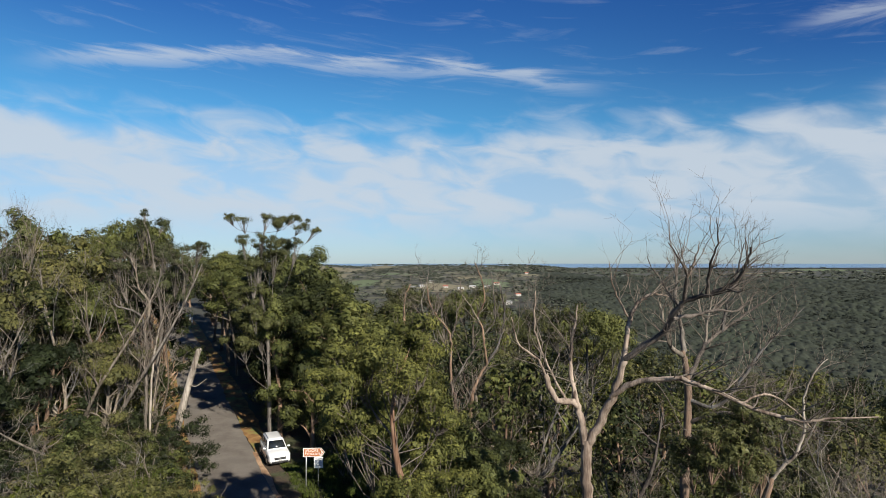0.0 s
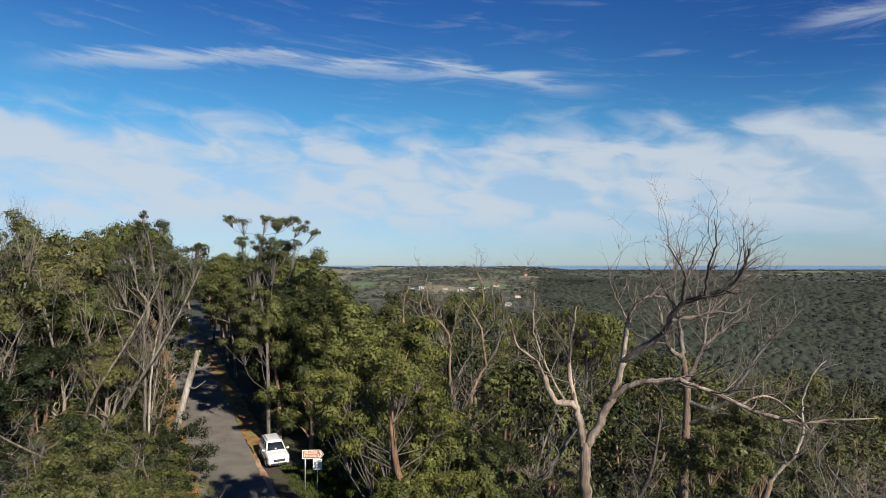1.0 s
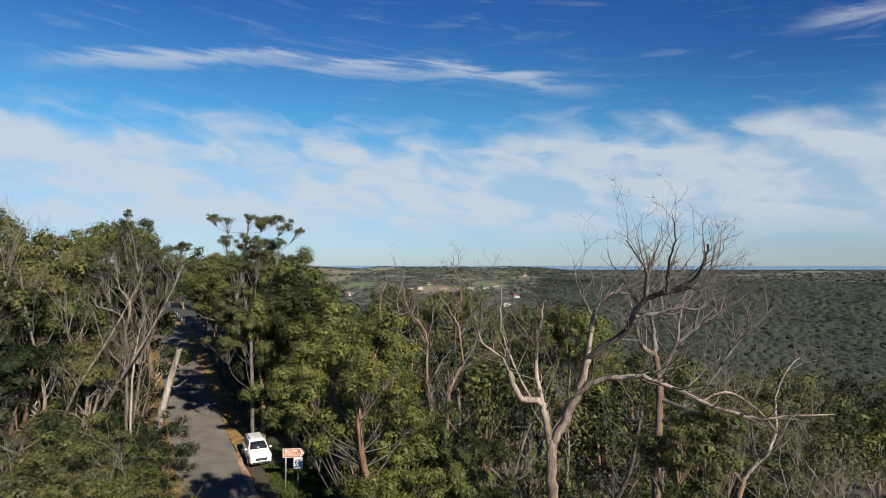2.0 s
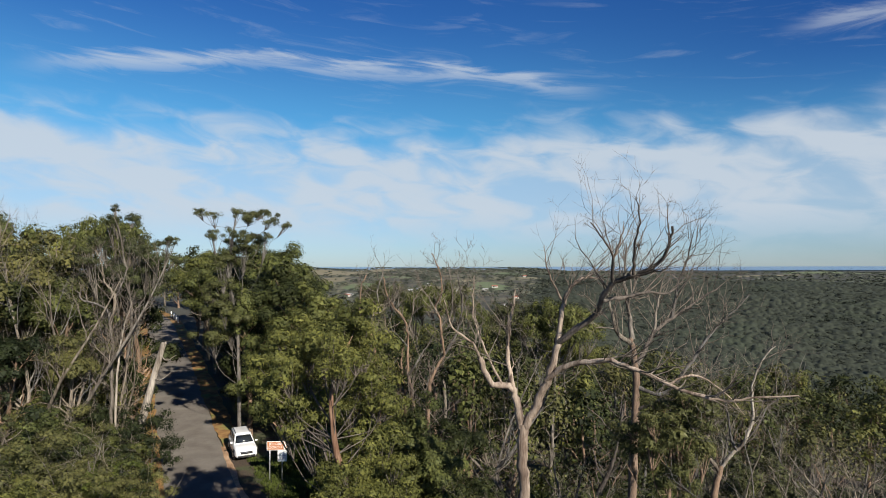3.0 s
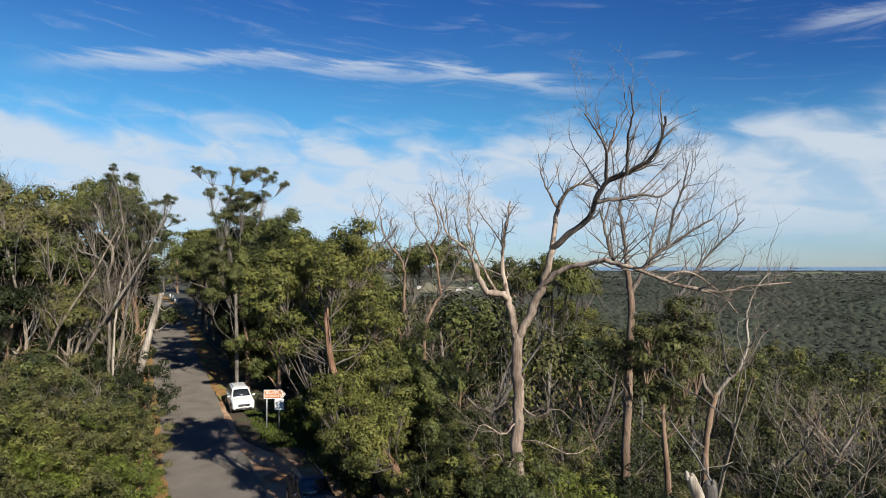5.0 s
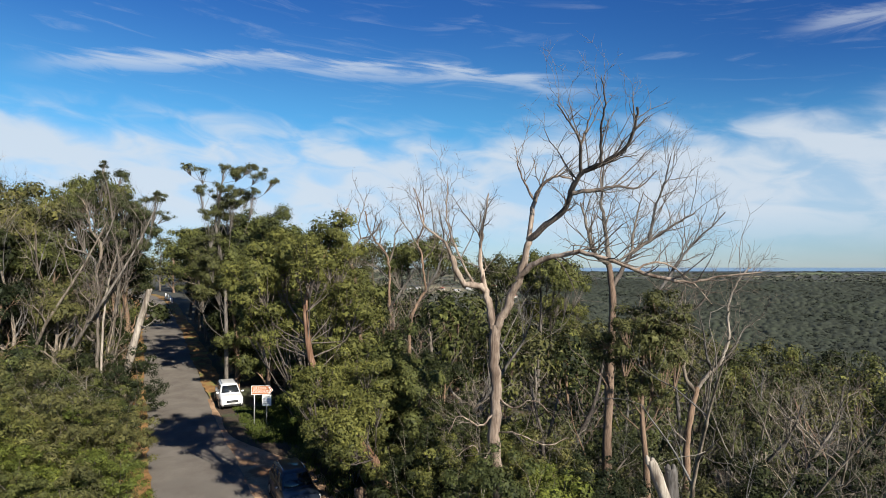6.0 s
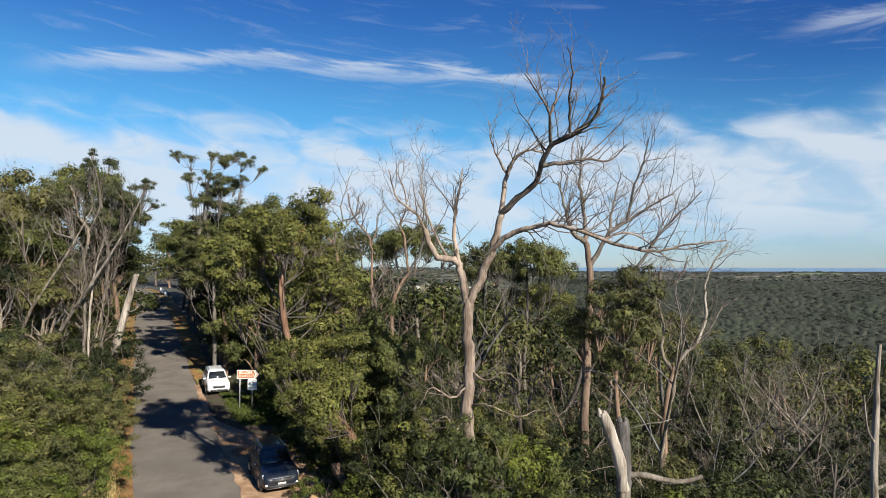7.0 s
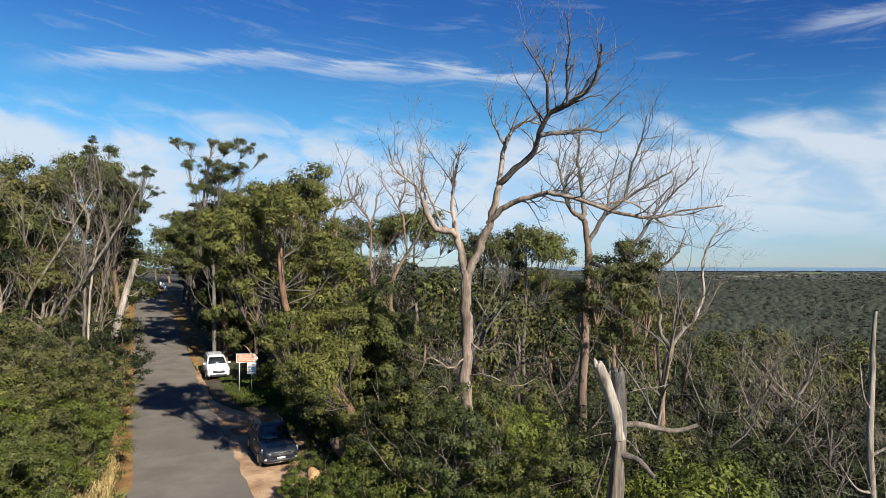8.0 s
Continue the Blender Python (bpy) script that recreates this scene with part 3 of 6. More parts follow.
def plant(name, meshes, names, label, category, group=""):
    """A thing of its parts, kept at the origin until it is set out."""
    ob = tagged(new(name), label, category, group)
    for me, part_name in zip(meshes, names):
        under(part_name, me, ob)
    return ob


class Kind:
    """One way a plant looks; the first set out is the original and the others copies."""

    def __init__(self, name, meshes, names, label, category, group=""):
        self.args, self.ob, self.sink = (name, meshes, names, label, category, group), None, 0.0

    def put(self, x, y, scale=1.0, turn=0.0, lean=0.0, z=None, wide=None):
        z = float(terrain(x, y)) if z is None else z
        wide = wide or scale
        m = pose(x, y, z, lean, 0, turn)
        if self.ob is None:
            self.ob = plant(*self.args)
            self.ob.matrix_basis = m
            ob = self.ob
        else:
            ob = copy_thing(self.ob, m)
        ob.scale = (wide, wide, scale)
        return ob


GUM_PARTS, BUSH_PARTS = ("trunk", "crown"), ("stem", "foliage")
gums = [
    Kind("gum_tree", gum(11, 10, 0.14, 3.2, 150, BARK_BROWN, LEAF, (0.15, 0.05), limbs=11), GUM_PARTS, "green eucalyptus with a dense drooping crown in bushland", "tree", "bushland gums"),
    Kind("gum_tree", gum(12, 10, 0.12, 2.7, 150, BARK_BROWN, LEAF, (0.15, 0.05), limbs=11), GUM_PARTS, "green eucalyptus with a narrow leafy crown", "tree", "bushland gums"),
    Kind("gum_tree", gum(13, 10, 0.15, 3.5, 135, BARK_GREY, LEAF_OLIVE, (0.15, 0.05), limbs=10, clump=0.58), GUM_PARTS, "olive-green eucalyptus with an open crown", "tree", "bushland gums"),
    Kind("gum_tree", gum(14, 10, 0.12, 3.0, 120, BARK_BROWN, LEAF_SHADE_DARK, (0.15, 0.05), limbs=7, stems=2), GUM_PARTS, "dark green forked eucalyptus in bushland", "tree", "bushland gums"),
]
light_gums = [
    Kind("gum_tree", gum(21, 10, 0.06, 3.7, 25, BARK_BROWN, LEAF, (0.48, 0.24), limbs=9, second=2, clump=1.15, tri=True), GUM_PARTS, "green eucalyptus further back in the bush", "tree", "background gums"),
    Kind("gum_tree", gum(22, 10, 0.06, 3.7, 25, BARK_GREY, LEAF_OLIVE, (0.48, 0.24), limbs=9, second=2, clump=1.15, tri=True), GUM_PARTS, "olive eucalyptus further back in the bush", "tree", "background gums"),
    Kind("gum_tree", gum(23, 10, 0.06, 3.7, 25, BARK_BROWN, LEAF_SHADE_DARK, (0.48, 0.24), limbs=9, second=2, clump=1.15, tri=True), GUM_PARTS, "dark green eucalyptus further back in the bush", "tree", "background gums"),
]
deads = [
    Kind("dead_tree", dead(31, 8, 2.6, 0.085, BARK_BROWN, limbs=7, low=0.15, twig=TWIG), ("trunk",) + ("branch",) * 7, "thin grey dead tree with bare twigs", "dead tree", "dead bushland trees"),
    Kind("dead_tree", dead(32, 8, 2.3, 0.08, BARK_GREY, limbs=6, stems=2, low=0.2), ("stem", "stem"), "forked grey dead tree with bare twigs", "dead tree", "dead bushland trees"),
    Kind("dead_tree", dead(33, 8, 3.0, 0.09, BARK_GREY, limbs=8, low=0.2, twig=TWIG, wiggle=0.32), ("trunk",) + ("branch",) * 8, "grey dead tree with spreading crooked branches", "dead tree", "dead bushland trees"),
    Kind("dead_tree", dead(34, 8, 1.8, 0.09, BARK_DARK, limbs=6, upright=0.2, low=0.15, twig=TWIG), ("trunk",) + ("branch",) * 6, "charred dead sapling with bare grey branches", "dead tree", "dead bushland trees"),
]
thickets = [
    Kind("dead_shrub", dead(41, 2.8, 2.4, 0.05, TWIG, limbs=4, low=0.1, stems=3, upright=-0.02, twigs=3, wiggle=0.46, crook=0.45), ("stem",) * 3, "tangle of bare grey dead scrub", "dead shrub", "dead scrub"),
    Kind("dead_shrub", dead(42, 2.8, 1.9, 0.044, TWIG, limbs=3, low=0.1, stems=4, upright=0.08, twigs=3, wiggle=0.42, crook=0.4), ("stem",) * 4, "upright bare grey dead scrub", "dead shrub", "dead scrub"),
]
shrubs = [
    Kind("shrub", shrub(51, 2.4, 1.5, LEAF_BRIGHT, 105, 44, (0.12, 0.065), lobe=0.14), BUSH_PARTS, "bright green leafy bushland shrub", "shrub", "understorey shrubs"),
    Kind("shrub", shrub(52, 2.9, 1.4, LEAF_OLIVE, 100, 44, (0.17, 0.05), droop=-0.4, lobe=0.14), BUSH_PARTS, "olive-green upright bushland shrub", "shrub", "understorey shrubs"),
    Kind("shrub", shrub(53, 2.2, 1.7, LEAF_SHADE_DARK, 90, 44, (0.12, 0.07), lobe=0.14), BUSH_PARTS, "dark green spreading bushland shrub", "shrub", "understorey shrubs"),
    Kind("shrub", shrub(54, 3.2, 1.6, LEAF, 95, 46, (0.14, 0.065), droop=0.3, lobe=0.14), BUSH_PARTS, "mid-green tall bushland shrub", "shrub", "understorey shrubs"),
]
wattles = [
    Kind("wattle", shrub(56, 5.4, 2.3, LEAF_SHADE_DARK, 150, 74, (0.12, 0.05), lobe=0.15), BUSH_PARTS, "tall dark green wattle with dense foliage", "shrub", "tall wattles"),
    Kind("wattle", shrub(57, 5.6, 2.2, LEAF, 150, 70, (0.12, 0.05), lobe=0.15, droop=0.3), BUSH_PARTS, "tall mid-green wattle with dense foliage", "shrub", "tall wattles"),
    Kind("wattle", shrub(58, 5.2, 2.1, LEAF_OLIVE, 150, 66, (0.14, 0.036), lobe=0.17, droop=-0.3), BUSH_PARTS, "tall olive wattle with feathery foliage", "shrub", "tall wattles"),
    Kind("wattle", shrub(59, 5.4, 2.3, LEAF_BRIGHT, 150, 70, (0.12, 0.05), lobe=0.15, droop=0.2), BUSH_PARTS, "tall bright green wattle with dense foliage", "shrub", "tall wattles"),
]
far_wattles = [
    Kind("wattle", shrub(66, 5.4, 2.3, LEAF_SHADE_DARK, 64, 60, (0.18, 0.085), lobe=0.15), BUSH_PARTS, "dark green wattle on the falling slope", "shrub", "slope wattles"),
    Kind("wattle", shrub(67, 5.6, 2.2, LEAF, 64, 60, (0.18, 0.085), lobe=0.15, droop=0.3), BUSH_PARTS, "mid-green wattle on the falling slope", "shrub", "slope wattles"),
    Kind("wattle", shrub(68, 5.2, 2.1, LEAF_OLIVE, 64, 60, (0.2, 0.07), lobe=0.16, droop=-0.2), BUSH_PARTS, "olive wattle with feathery foliage on the falling slope", "shrub", "slope wattles"),
]


# ---- setting out ----
rng = np.random.default_rng(7)
taken = []


def free(x, y, gap):
    return all((x - a) ** 2 + (y - b) ** 2 > max(gap, g) ** 2 for a, b, g in taken)


def claim(x, y, gap):
    taken.append((x, y, gap))


def any_turn():
    return rng.uniform(0, 360)



# ---- single trees ----
def framed(name, limbs, base, bark, label, category, seed, twig_from=0.3, twig_gap=0.55, twig_len=1.1, upright=0.16, thick=8):
    """A dead tree from its main limbs, each a part with the twigs that grow on it. limbs: radius at its ends and the points of its line."""
    rng = np.random.default_rng(seed)
    ob = tagged(new(name), label, category)
    ob.matrix_basis = pose(*base)
    plan = [(4, 0.6, 44, upright * 0.5, 0.13, 4), (4, 0.6, 40, upright * 0.7, 0.15, 3), (0, 0, 0, upright * 0.7, 0.16, 3)]
    for k, (r0, r1, points) in enumerate(limbs):
        wood, tips = Wood(), []
        n = 5 + 3 * len(points)
        line = curve(points, n)
        line[1:-1] += rng.normal(0, 0.09 * min(r0, 0.14) + 0.012, (n - 2, 3))
        rad = np.linspace(r0, r1, n) * (1 + rng.normal(0, 0.06, n))
        if k == 0:
            rad[:3] *= (1.35, 1.15, 1.05)
        wood.limb(line, rad, thick if r0 > 0.12 else 6, 0.05, rng)
        wood.slot = 1
        if r1 < 0.12:
            length = np.linalg.norm(np.diff(line, axis=0), axis=1).sum()
            count = max(3, int(length / twig_gap))
            for c in range(count):
                i = int((twig_from + (1 - twig_from) * (c + rng.uniform(0, 1)) / count) * (n - 1))
                i = min(max(i, 1), n - 1)
                along = unit(line[i] - line[i - 1])
                way = unit(turned(rng, along, rng.uniform(20, 75)) + np.array([0, 0, rng.uniform(-0.1, 0.5)]))
                grow(wood, rng, line[i], way, twig_len * rng.uniform(0.35, 1.35) ** 1.3, min(rad[i] * 0.55, 0.034), 0 if rng.uniform() < 0.65 else 1, plan, tips)
        under("trunk" if k == 0 else "limb", wood.mesh("limb", bark[k] if k < len(bark) else bark[-1], TWIG_DARK), ob)
    return ob


# the tall dead gum with a dark leading limb
framed("dead_gum", [
    (0.27, 0.22, [(0.05, 0.00, -0.15), (0.10, 0.00, 3.0), (-0.06, 0.00, 5.2), (0.06, 0.00, 6.94), (-0.07, 0.00, 8.4), (-0.03, 0.00, 9.87)]),
    (0.18, 0.12, [(-0.10, 0.00, 9.70), (-0.27, -0.10, 10.66), (-0.56, -0.20, 11.44), (-1.34, -0.40, 11.62), (-1.86, -0.60, 12.73)]),
    (0.19, 0.13, [(0.05, 0.00, 9.70), (0.51, -0.30, 10.77), (0.91, -0.60, 11.82), (1.21, -0.90, 13.07), (1.32, -1.00, 13.52)]),
    (0.14, 0.04, [(1.29, -1.00, 13.40), (1.89, -1.40, 13.96), (2.58, -1.80, 14.52), (2.76, -2.40, 15.38), (3.15, -2.90, 15.90), (3.72, -3.40, 16.12), (4.28, -3.90, 16.55), (4.51, -4.40, 17.16), (4.48, -4.80, 17.80)]),
    (0.09, 0.02, [(2.74, -2.30, 15.12), (3.54, -2.20, 15.23), (4.47, -2.00, 15.41), (5.48, -1.80, 15.41), (6.21, -1.80, 16.08)]),
    (0.07, 0.02, [(3.00, -2.80, 15.86), (2.77, -3.60, 16.81), (2.30, -4.20, 17.37), (1.74, -4.60, 17.96)]),
    (0.06, 0.01, [(3.62, -3.30, 16.07), (3.45, -4.00, 17.13), (3.37, -4.80, 18.04), (3.13, -5.20, 18.80)]),
    (0.05, 0.01, [(3.25, -2.90, 15.90), (4.20, -3.40, 16.25), (4.91, -3.60, 16.38)]),
    (0.11, 0.03, [(1.29, -1.00, 13.52), (1.50, -1.00, 14.86), (1.82, -1.00, 15.59), (2.48, -0.90, 16.03), (3.23, -0.60, 15.87)]),
    (0.13, 0.02, [(0.86, -0.60, 11.79), (1.52, -1.20, 12.48), (2.35, -1.80, 12.75), (3.18, -2.50, 12.82), (4.00, -3.10, 12.52), (5.64, -3.90, 11.87), (6.52, -4.30, 11.76), (7.35, -4.70, 12.00), (8.53, -5.10, 12.11)]),
    (0.12, 0.03, [(-0.44, -0.20, 11.25), (-0.62, 0.20, 12.60), (-0.47, 0.50, 13.98), (-0.22, 0.60, 15.47)]),
    (0.07, 0.02, [(-1.77, -0.50, 12.53), (-2.16, -0.70, 13.33), (-2.95, -1.00, 13.98), (-3.30, -1.30, 15.11)]),
    (0.06, 0.02, [(-0.87, -0.30, 11.53), (-1.59, 0.40, 12.99), (-2.05, 0.80, 14.52), (-1.98, 1.00, 16.05)]),
    (0.05, 0.01, [(2.79, -3.60, 16.75), (3.06, -3.80, 17.51), (3.06, -4.00, 18.04)]),
    (0.05, 0.01, [(1.50, -1.00, 15.02), (0.94, -0.80, 16.22), (0.82, -0.60, 17.33)]),
    (0.05, 0.01, [(4.73, -3.50, 12.20), (5.82, -3.20, 12.46), (6.98, -2.90, 11.86), (7.87, -2.80, 10.90)]),
    (0.05, 0.01, [(0.05, 0, 6.9), (0.7, -0.5, 6.5), (1.5, -0.8, 6.9), (2.3, -1.0, 6.2)]),
    (0.05, 0.01, [(-0.05, 0, 6.2), (-0.7, -0.6, 5.8), (-1.5, -0.9, 6.3), (-2.0, -1.0, 5.6)]),
    (0.04, 0.01, [(0.0, 0, 5.4), (0.8, -0.9, 5.6), (1.9, -1.2, 5.2), (2.8, -1.2, 5.5)]),
    (0.04, 0.01, [(0.0, -0.1, 5.0), (-0.6, -0.9, 4.6), (-1.0, -1.2, 5.2), (-1.7, -1.4, 4.8)]),
], (4.7, 25.4, -1.1), [BARK_PINK, BARK_PINK, BARK_PINK, BARK_DARK, BARK_DARK, BARK_DARK, BARK_DARK, BARK_DARK, BARK_PINK, BARK_PINK], "tall dead gum with pinkish bark and dark twisted limbs", "dead tree", 201, 0.2, 0.36, 1.5)
claim(4.7, 25.4, 2.2)

framed("dead_gum", [
    (0.27, 0.13, [(-0.17, 0.00, -0.4), (-0.05, 0.00, 5.41), (0.13, 0.00, 8.93), (0.30, 0.00, 11.58), (0.18, 0.00, 13.34), (0.04, 0.00, 14.37)]),
    (0.15, 0.04, [(0.07, 0.00, 14.08), (-0.78, -0.40, 14.71), (-1.12, -0.60, 15.90), (-1.53, -0.80, 17.16)]),
    (0.13, 0.04, [(0.10, 0.00, 14.30), (0.02, 0.30, 16.03), (-0.11, 0.50, 17.55), (0.01, 0.50, 19.20)]),
    (0.13, 0.04, [(0.24, 0.00, 12.76), (1.44, 0.60, 14.52), (2.55, 1.00, 15.28), (3.93, 1.30, 16.12), (5.23, 1.50, 16.82)]),
    (0.12, 0.03, [(0.30, 0.00, 11.87), (1.42, -0.50, 11.58), (2.62, -0.80, 13.01), (3.41, -1.00, 14.28), (4.12, -1.00, 15.13), (5.69, -1.00, 16.64)]),
    (0.11, 0.05, [(0.24, 0.00, 10.70), (1.42, -1.00, 11.41), (2.78, -1.60, 11.57), (3.62, -1.80, 11.79), (4.26, -2.00, 12.37)]),
    (0.09, 0.02, [(2.55, 1.00, 15.28), (2.95, 1.10, 17.06), (3.59, 1.20, 18.76), (3.84, 1.20, 19.89)]),
    (0.08, 0.02, [(1.44, 0.60, 14.52), (1.83, 0.90, 16.42), (2.31, 1.00, 17.95)]),
], (11.0, 31.1, float(terrain(11.0, 31.1))), [BARK_BROWN, BARK_GREY, BARK_GREY, BARK_DARK, BARK_GREY, BARK_DARK, BARK_GREY], "dead gum with reddish trunk and dense upright grey twigs", "dead tree", 202, 0.15, 0.32, 1.8, 0.2)
claim(11.0, 31.1, 2.2)

framed("dead_gum", [
    (0.20, 0.14, [(-0.7, 0.0, -0.4), (-0.65, 0.0, 4.0), (-0.5, 0.0, 6.6), (0.0, 0.0, 8.9)]),
    (0.12, 0.03, [(0.0, 0.0, 8.8), (0.55, -0.2, 9.6), (1.1, -0.3, 10.2), (1.5, -0.4, 11.5), (1.45, -0.5, 13.0), (1.9, -0.6, 14.4), (2.6, -0.7, 15.2)]),
    (0.11, 0.03, [(-0.1, 0.0, 8.6), (-0.6, 0.2, 9.6), (-0.4, 0.4, 10.9), (-0.7, 0.5, 12.4), (-0.4, 0.6, 13.9)]),
    (0.08, 0.02, [(0.7, -0.2, 9.7), (0.3, -0.5, 10.6), (0.1, -0.6, 11.8), (-0.2, -0.8, 12.9)]),
    (0.06, 0.02, [(1.1, -0.3, 10.2), (2.0, 0.1, 10.9), (2.7, 0.3, 11.9), (3.6, 0.4, 12.4)]),
    (0.05, 0.02, [(-0.6, 0.0, 6.0), (-1.5, -0.4, 6.9), (-1.9, -0.6, 8.2)]),
], (15.9, 31.8, float(terrain(15.9, 31.8))), [BARK_BROWN, BARK_WHITE, BARK_GREY], "dead gum with brown trunk and pale forked crown on the slope", "dead tree", 204, 0.2, 0.45, 1.3)
claim(15.9, 31.8, 1.6)

framed("dead_gum", [
    (0.14, 0.10, [(-0.11, 0.00, -0.4), (-0.11, 0.00, 4.13), (-0.11, 0.00, 7.32), (-0.11, 0.00, 9.59), (-0.33, 0.00, 11.32)]),
    (0.105, 0.05, [(0.26, 0.00, -0.3), (0.26, 0.00, 5.04), (0.44, 0.00, 8.68), (0.80, 0.00, 10.95), (1.21, 0.00, 12.32), (1.48, 0.00, 13.14)]),
    (0.12, 0.05, [(-0.33, 0.00, 11.32), (-0.52, 0.00, 12.23), (-1.32, -0.30, 12.88), (-2.29, -0.50, 13.16), (-2.51, -0.60, 13.80)]),
    (0.13, 0.04, [(-0.33, 0.00, 11.18), (0.07, 0.00, 12.77), (-0.11, 0.00, 13.77), (-0.79, 0.00, 14.59), (-1.11, 0.00, 16.18), (-1.52, 0.00, 17.09)]),
    (0.07, 0.02, [(-0.11, 0.00, 7.77), (-0.49, -0.50, 9.65), (-0.79, -0.80, 11.48)]),
    (0.07, 0.02, [(0.07, 0.00, 13.23), (0.70, 0.50, 15.50), (0.89, 0.60, 17.34)]),
    (0.06, 0.02, [(0.44, 0.00, 8.68), (1.39, 0.50, 10.68), (1.58, 0.60, 11.36)]),
], (-24.9, 48.4, float(terrain(-24.9, 48.4))), [BARK_GREY, BARK_WHITE, BARK_GREY], "pale bleached dead gum with two stems beside the road", "dead tree", 203, 0.15, 0.35, 1.3)
claim(-24.9, 48.4, 1.6)


framed("dead_gum", [
    (0.13, 0.08, [(0.3, 0.0, -1.8), (0.5, -0.2, 3.8), (0.5, -0.2, 8.0), (0.2, -0.2, 11.1), (-0.1, 0.0, 12.2)]),
    (0.08, 0.03, [(-0.1, 0.0, 12.2), (-0.6, 0.1, 12.9), (-0.7, 0.2, 13.9), (-0.6, -0.1, 15.0), (-0.3, 0.1, 15.6)]),
    (0.08, 0.03, [(-0.1, -0.0, 12.1), (0.1, -0.1, 13.1), (0.5, 0.1, 13.7), (1.1, 0.1, 13.9), (1.5, -0.0, 14.3), (1.8, -0.2, 14.8)]),
    (0.05, 0.02, [(0.5, -0.0, 13.7), (0.4, -0.2, 14.6), (0.7, -0.1, 15.7), (0.8, 0.2, 16.4)]),
    (0.04, 0.015, [(0.2, -0.0, 13.2), (0.7, 0.2, 13.4), (1.2, 0.2, 14.1), (1.5, -0.3, 15.3)]),
], (-3.0, 37.0, -0.75), [BARK_BROWN, BARK_BROWN, BARK_GREY], "crooked dead gum with thin bare forked limbs", "dead tree", 253, 0.3, 0.5, 1.3)
claim(-3.0, 37.0, 1.4)

framed("dead_gum", [
    (0.15, 0.09, [(0.2, 0.0, -1.8), (0.2, -0.2, 3.9), (0.1, -0.2, 8.1), (-0.2, 0.1, 9.5)]),
    (0.09, 0.04, [(-0.2, 0.0, 9.5), (-0.2, 0.3, 11.3), (-0.2, -0.3, 12.4), (-0.5, 0.2, 13.1), (-1.1, -0.2, 13.8), (-1.5, 0.2, 14.5), (-1.7, -0.1, 15.6)]),
    (0.07, 0.03, [(-0.2, 0.0, 9.5), (0.4, -0.2, 10.4), (1.0, 0.3, 11.3), (1.4, 0.0, 12.0)]),
    (0.05, 0.02, [(-0.2, 0.0, 12.4), (0.1, 0.0, 13.3), (0.2, -0.2, 14.2), (0.7, -0.3, 14.9)]),
    (0.05, 0.02, [(-0.8, -0.0, 13.4), (-0.8, 0.2, 14.3), (-1.1, 0.1, 15.4)]),
    (0.05, 0.02, [(-0.2, -0.0, 11.3), (-0.8, 0.3, 11.9), (-1.2, 0.1, 12.4), (-1.4, -0.3, 13.4)]),
], (-0.6, 37.6, -0.9), [BARK_BROWN, BARK_BROWN, BARK_GREY], "crooked dead gum with thin bare forked limbs", "dead tree", 239, 0.3, 0.5, 1.3)
claim(-0.6, 37.6, 1.4)

framed("dead_gum", [
    (0.15, 0.09, [(0.2, 0.0, -2.6), (-0.1, 0.1, 3.9), (-0.1, -0.2, 8.4), (0.2, -0.1, 9.6), (0.9, 0.3, 10.8)]),
    (0.08, 0.03, [(0.9, 0.0, 10.8), (0.7, -0.2, 12.1), (0.6, 0.1, 13.1), (0.3, 0.3, 13.8), (0.7, -0.2, 14.7), (0.6, 0.1, 16.0), (0.1, -0.3, 17.2)]),
    (0.08, 0.03, [(0.9, -0.0, 10.8), (1.6, 0.1, 12.0), (1.9, 0.1, 13.1), (2.0, 0.2, 14.3), (1.7, -0.2, 15.8)]),
    (0.05, 0.02, [(0.4, -0.0, 13.5), (-0.2, 0.2, 14.5), (-0.7, 0.1, 15.2), (-0.8, -0.0, 16.1)]),
    (0.05, 0.02, [(0.6, -0.0, 12.5), (1.4, 0.3, 13.6), (1.3, 0.0, 15.4), (1.1, -0.3, 16.7)]),
], (0.6, 38.2, -1.0), [BARK_BROWN, BARK_BROWN, BARK_GREY], "crooked dead gum with thin bare forked limbs", "dead tree", 282, 0.3, 0.5, 1.3)
claim(0.6, 38.2, 1.4)


def snapped(name, limbs, base, bark, label, seed):
    """A dead trunk broken off with splintered ends."""
    rng = np.random.default_rng(seed)
    ob = tagged(new(name), label, "dead trunk")
    ob.matrix_basis = pose(*base)
    for k, (r0, r1, points) in enumerate(limbs):
        wood = Wood()
        line = curve(points, 12)
        wood.limb(line, np.linspace(r0, r1, 12) * (1 + rng.normal(0, 0.05, 12)), 10, 0.08, rng)
        for s in range(2 if r1 > 0.1 else 0):
            a = s * 2.1 + seed
            tip = line[-1] + unit(line[-1] - line[-2]) * rng.uniform(0.05, 0.12)
            side = np.array([math.cos(a), math.sin(a), 0]) * r1 * 0.5
            wood.limb([line[-1] + side - (0, 0, 0.1), (line[-1] + tip) / 2 + side, tip + side], [r1 * 0.5, r1 * 0.4, 0.02], 5)
        under("trunk" if k == 0 else "limb", wood.mesh("limb", bark[min(k, len(bark) - 1)]), ob)
    return ob


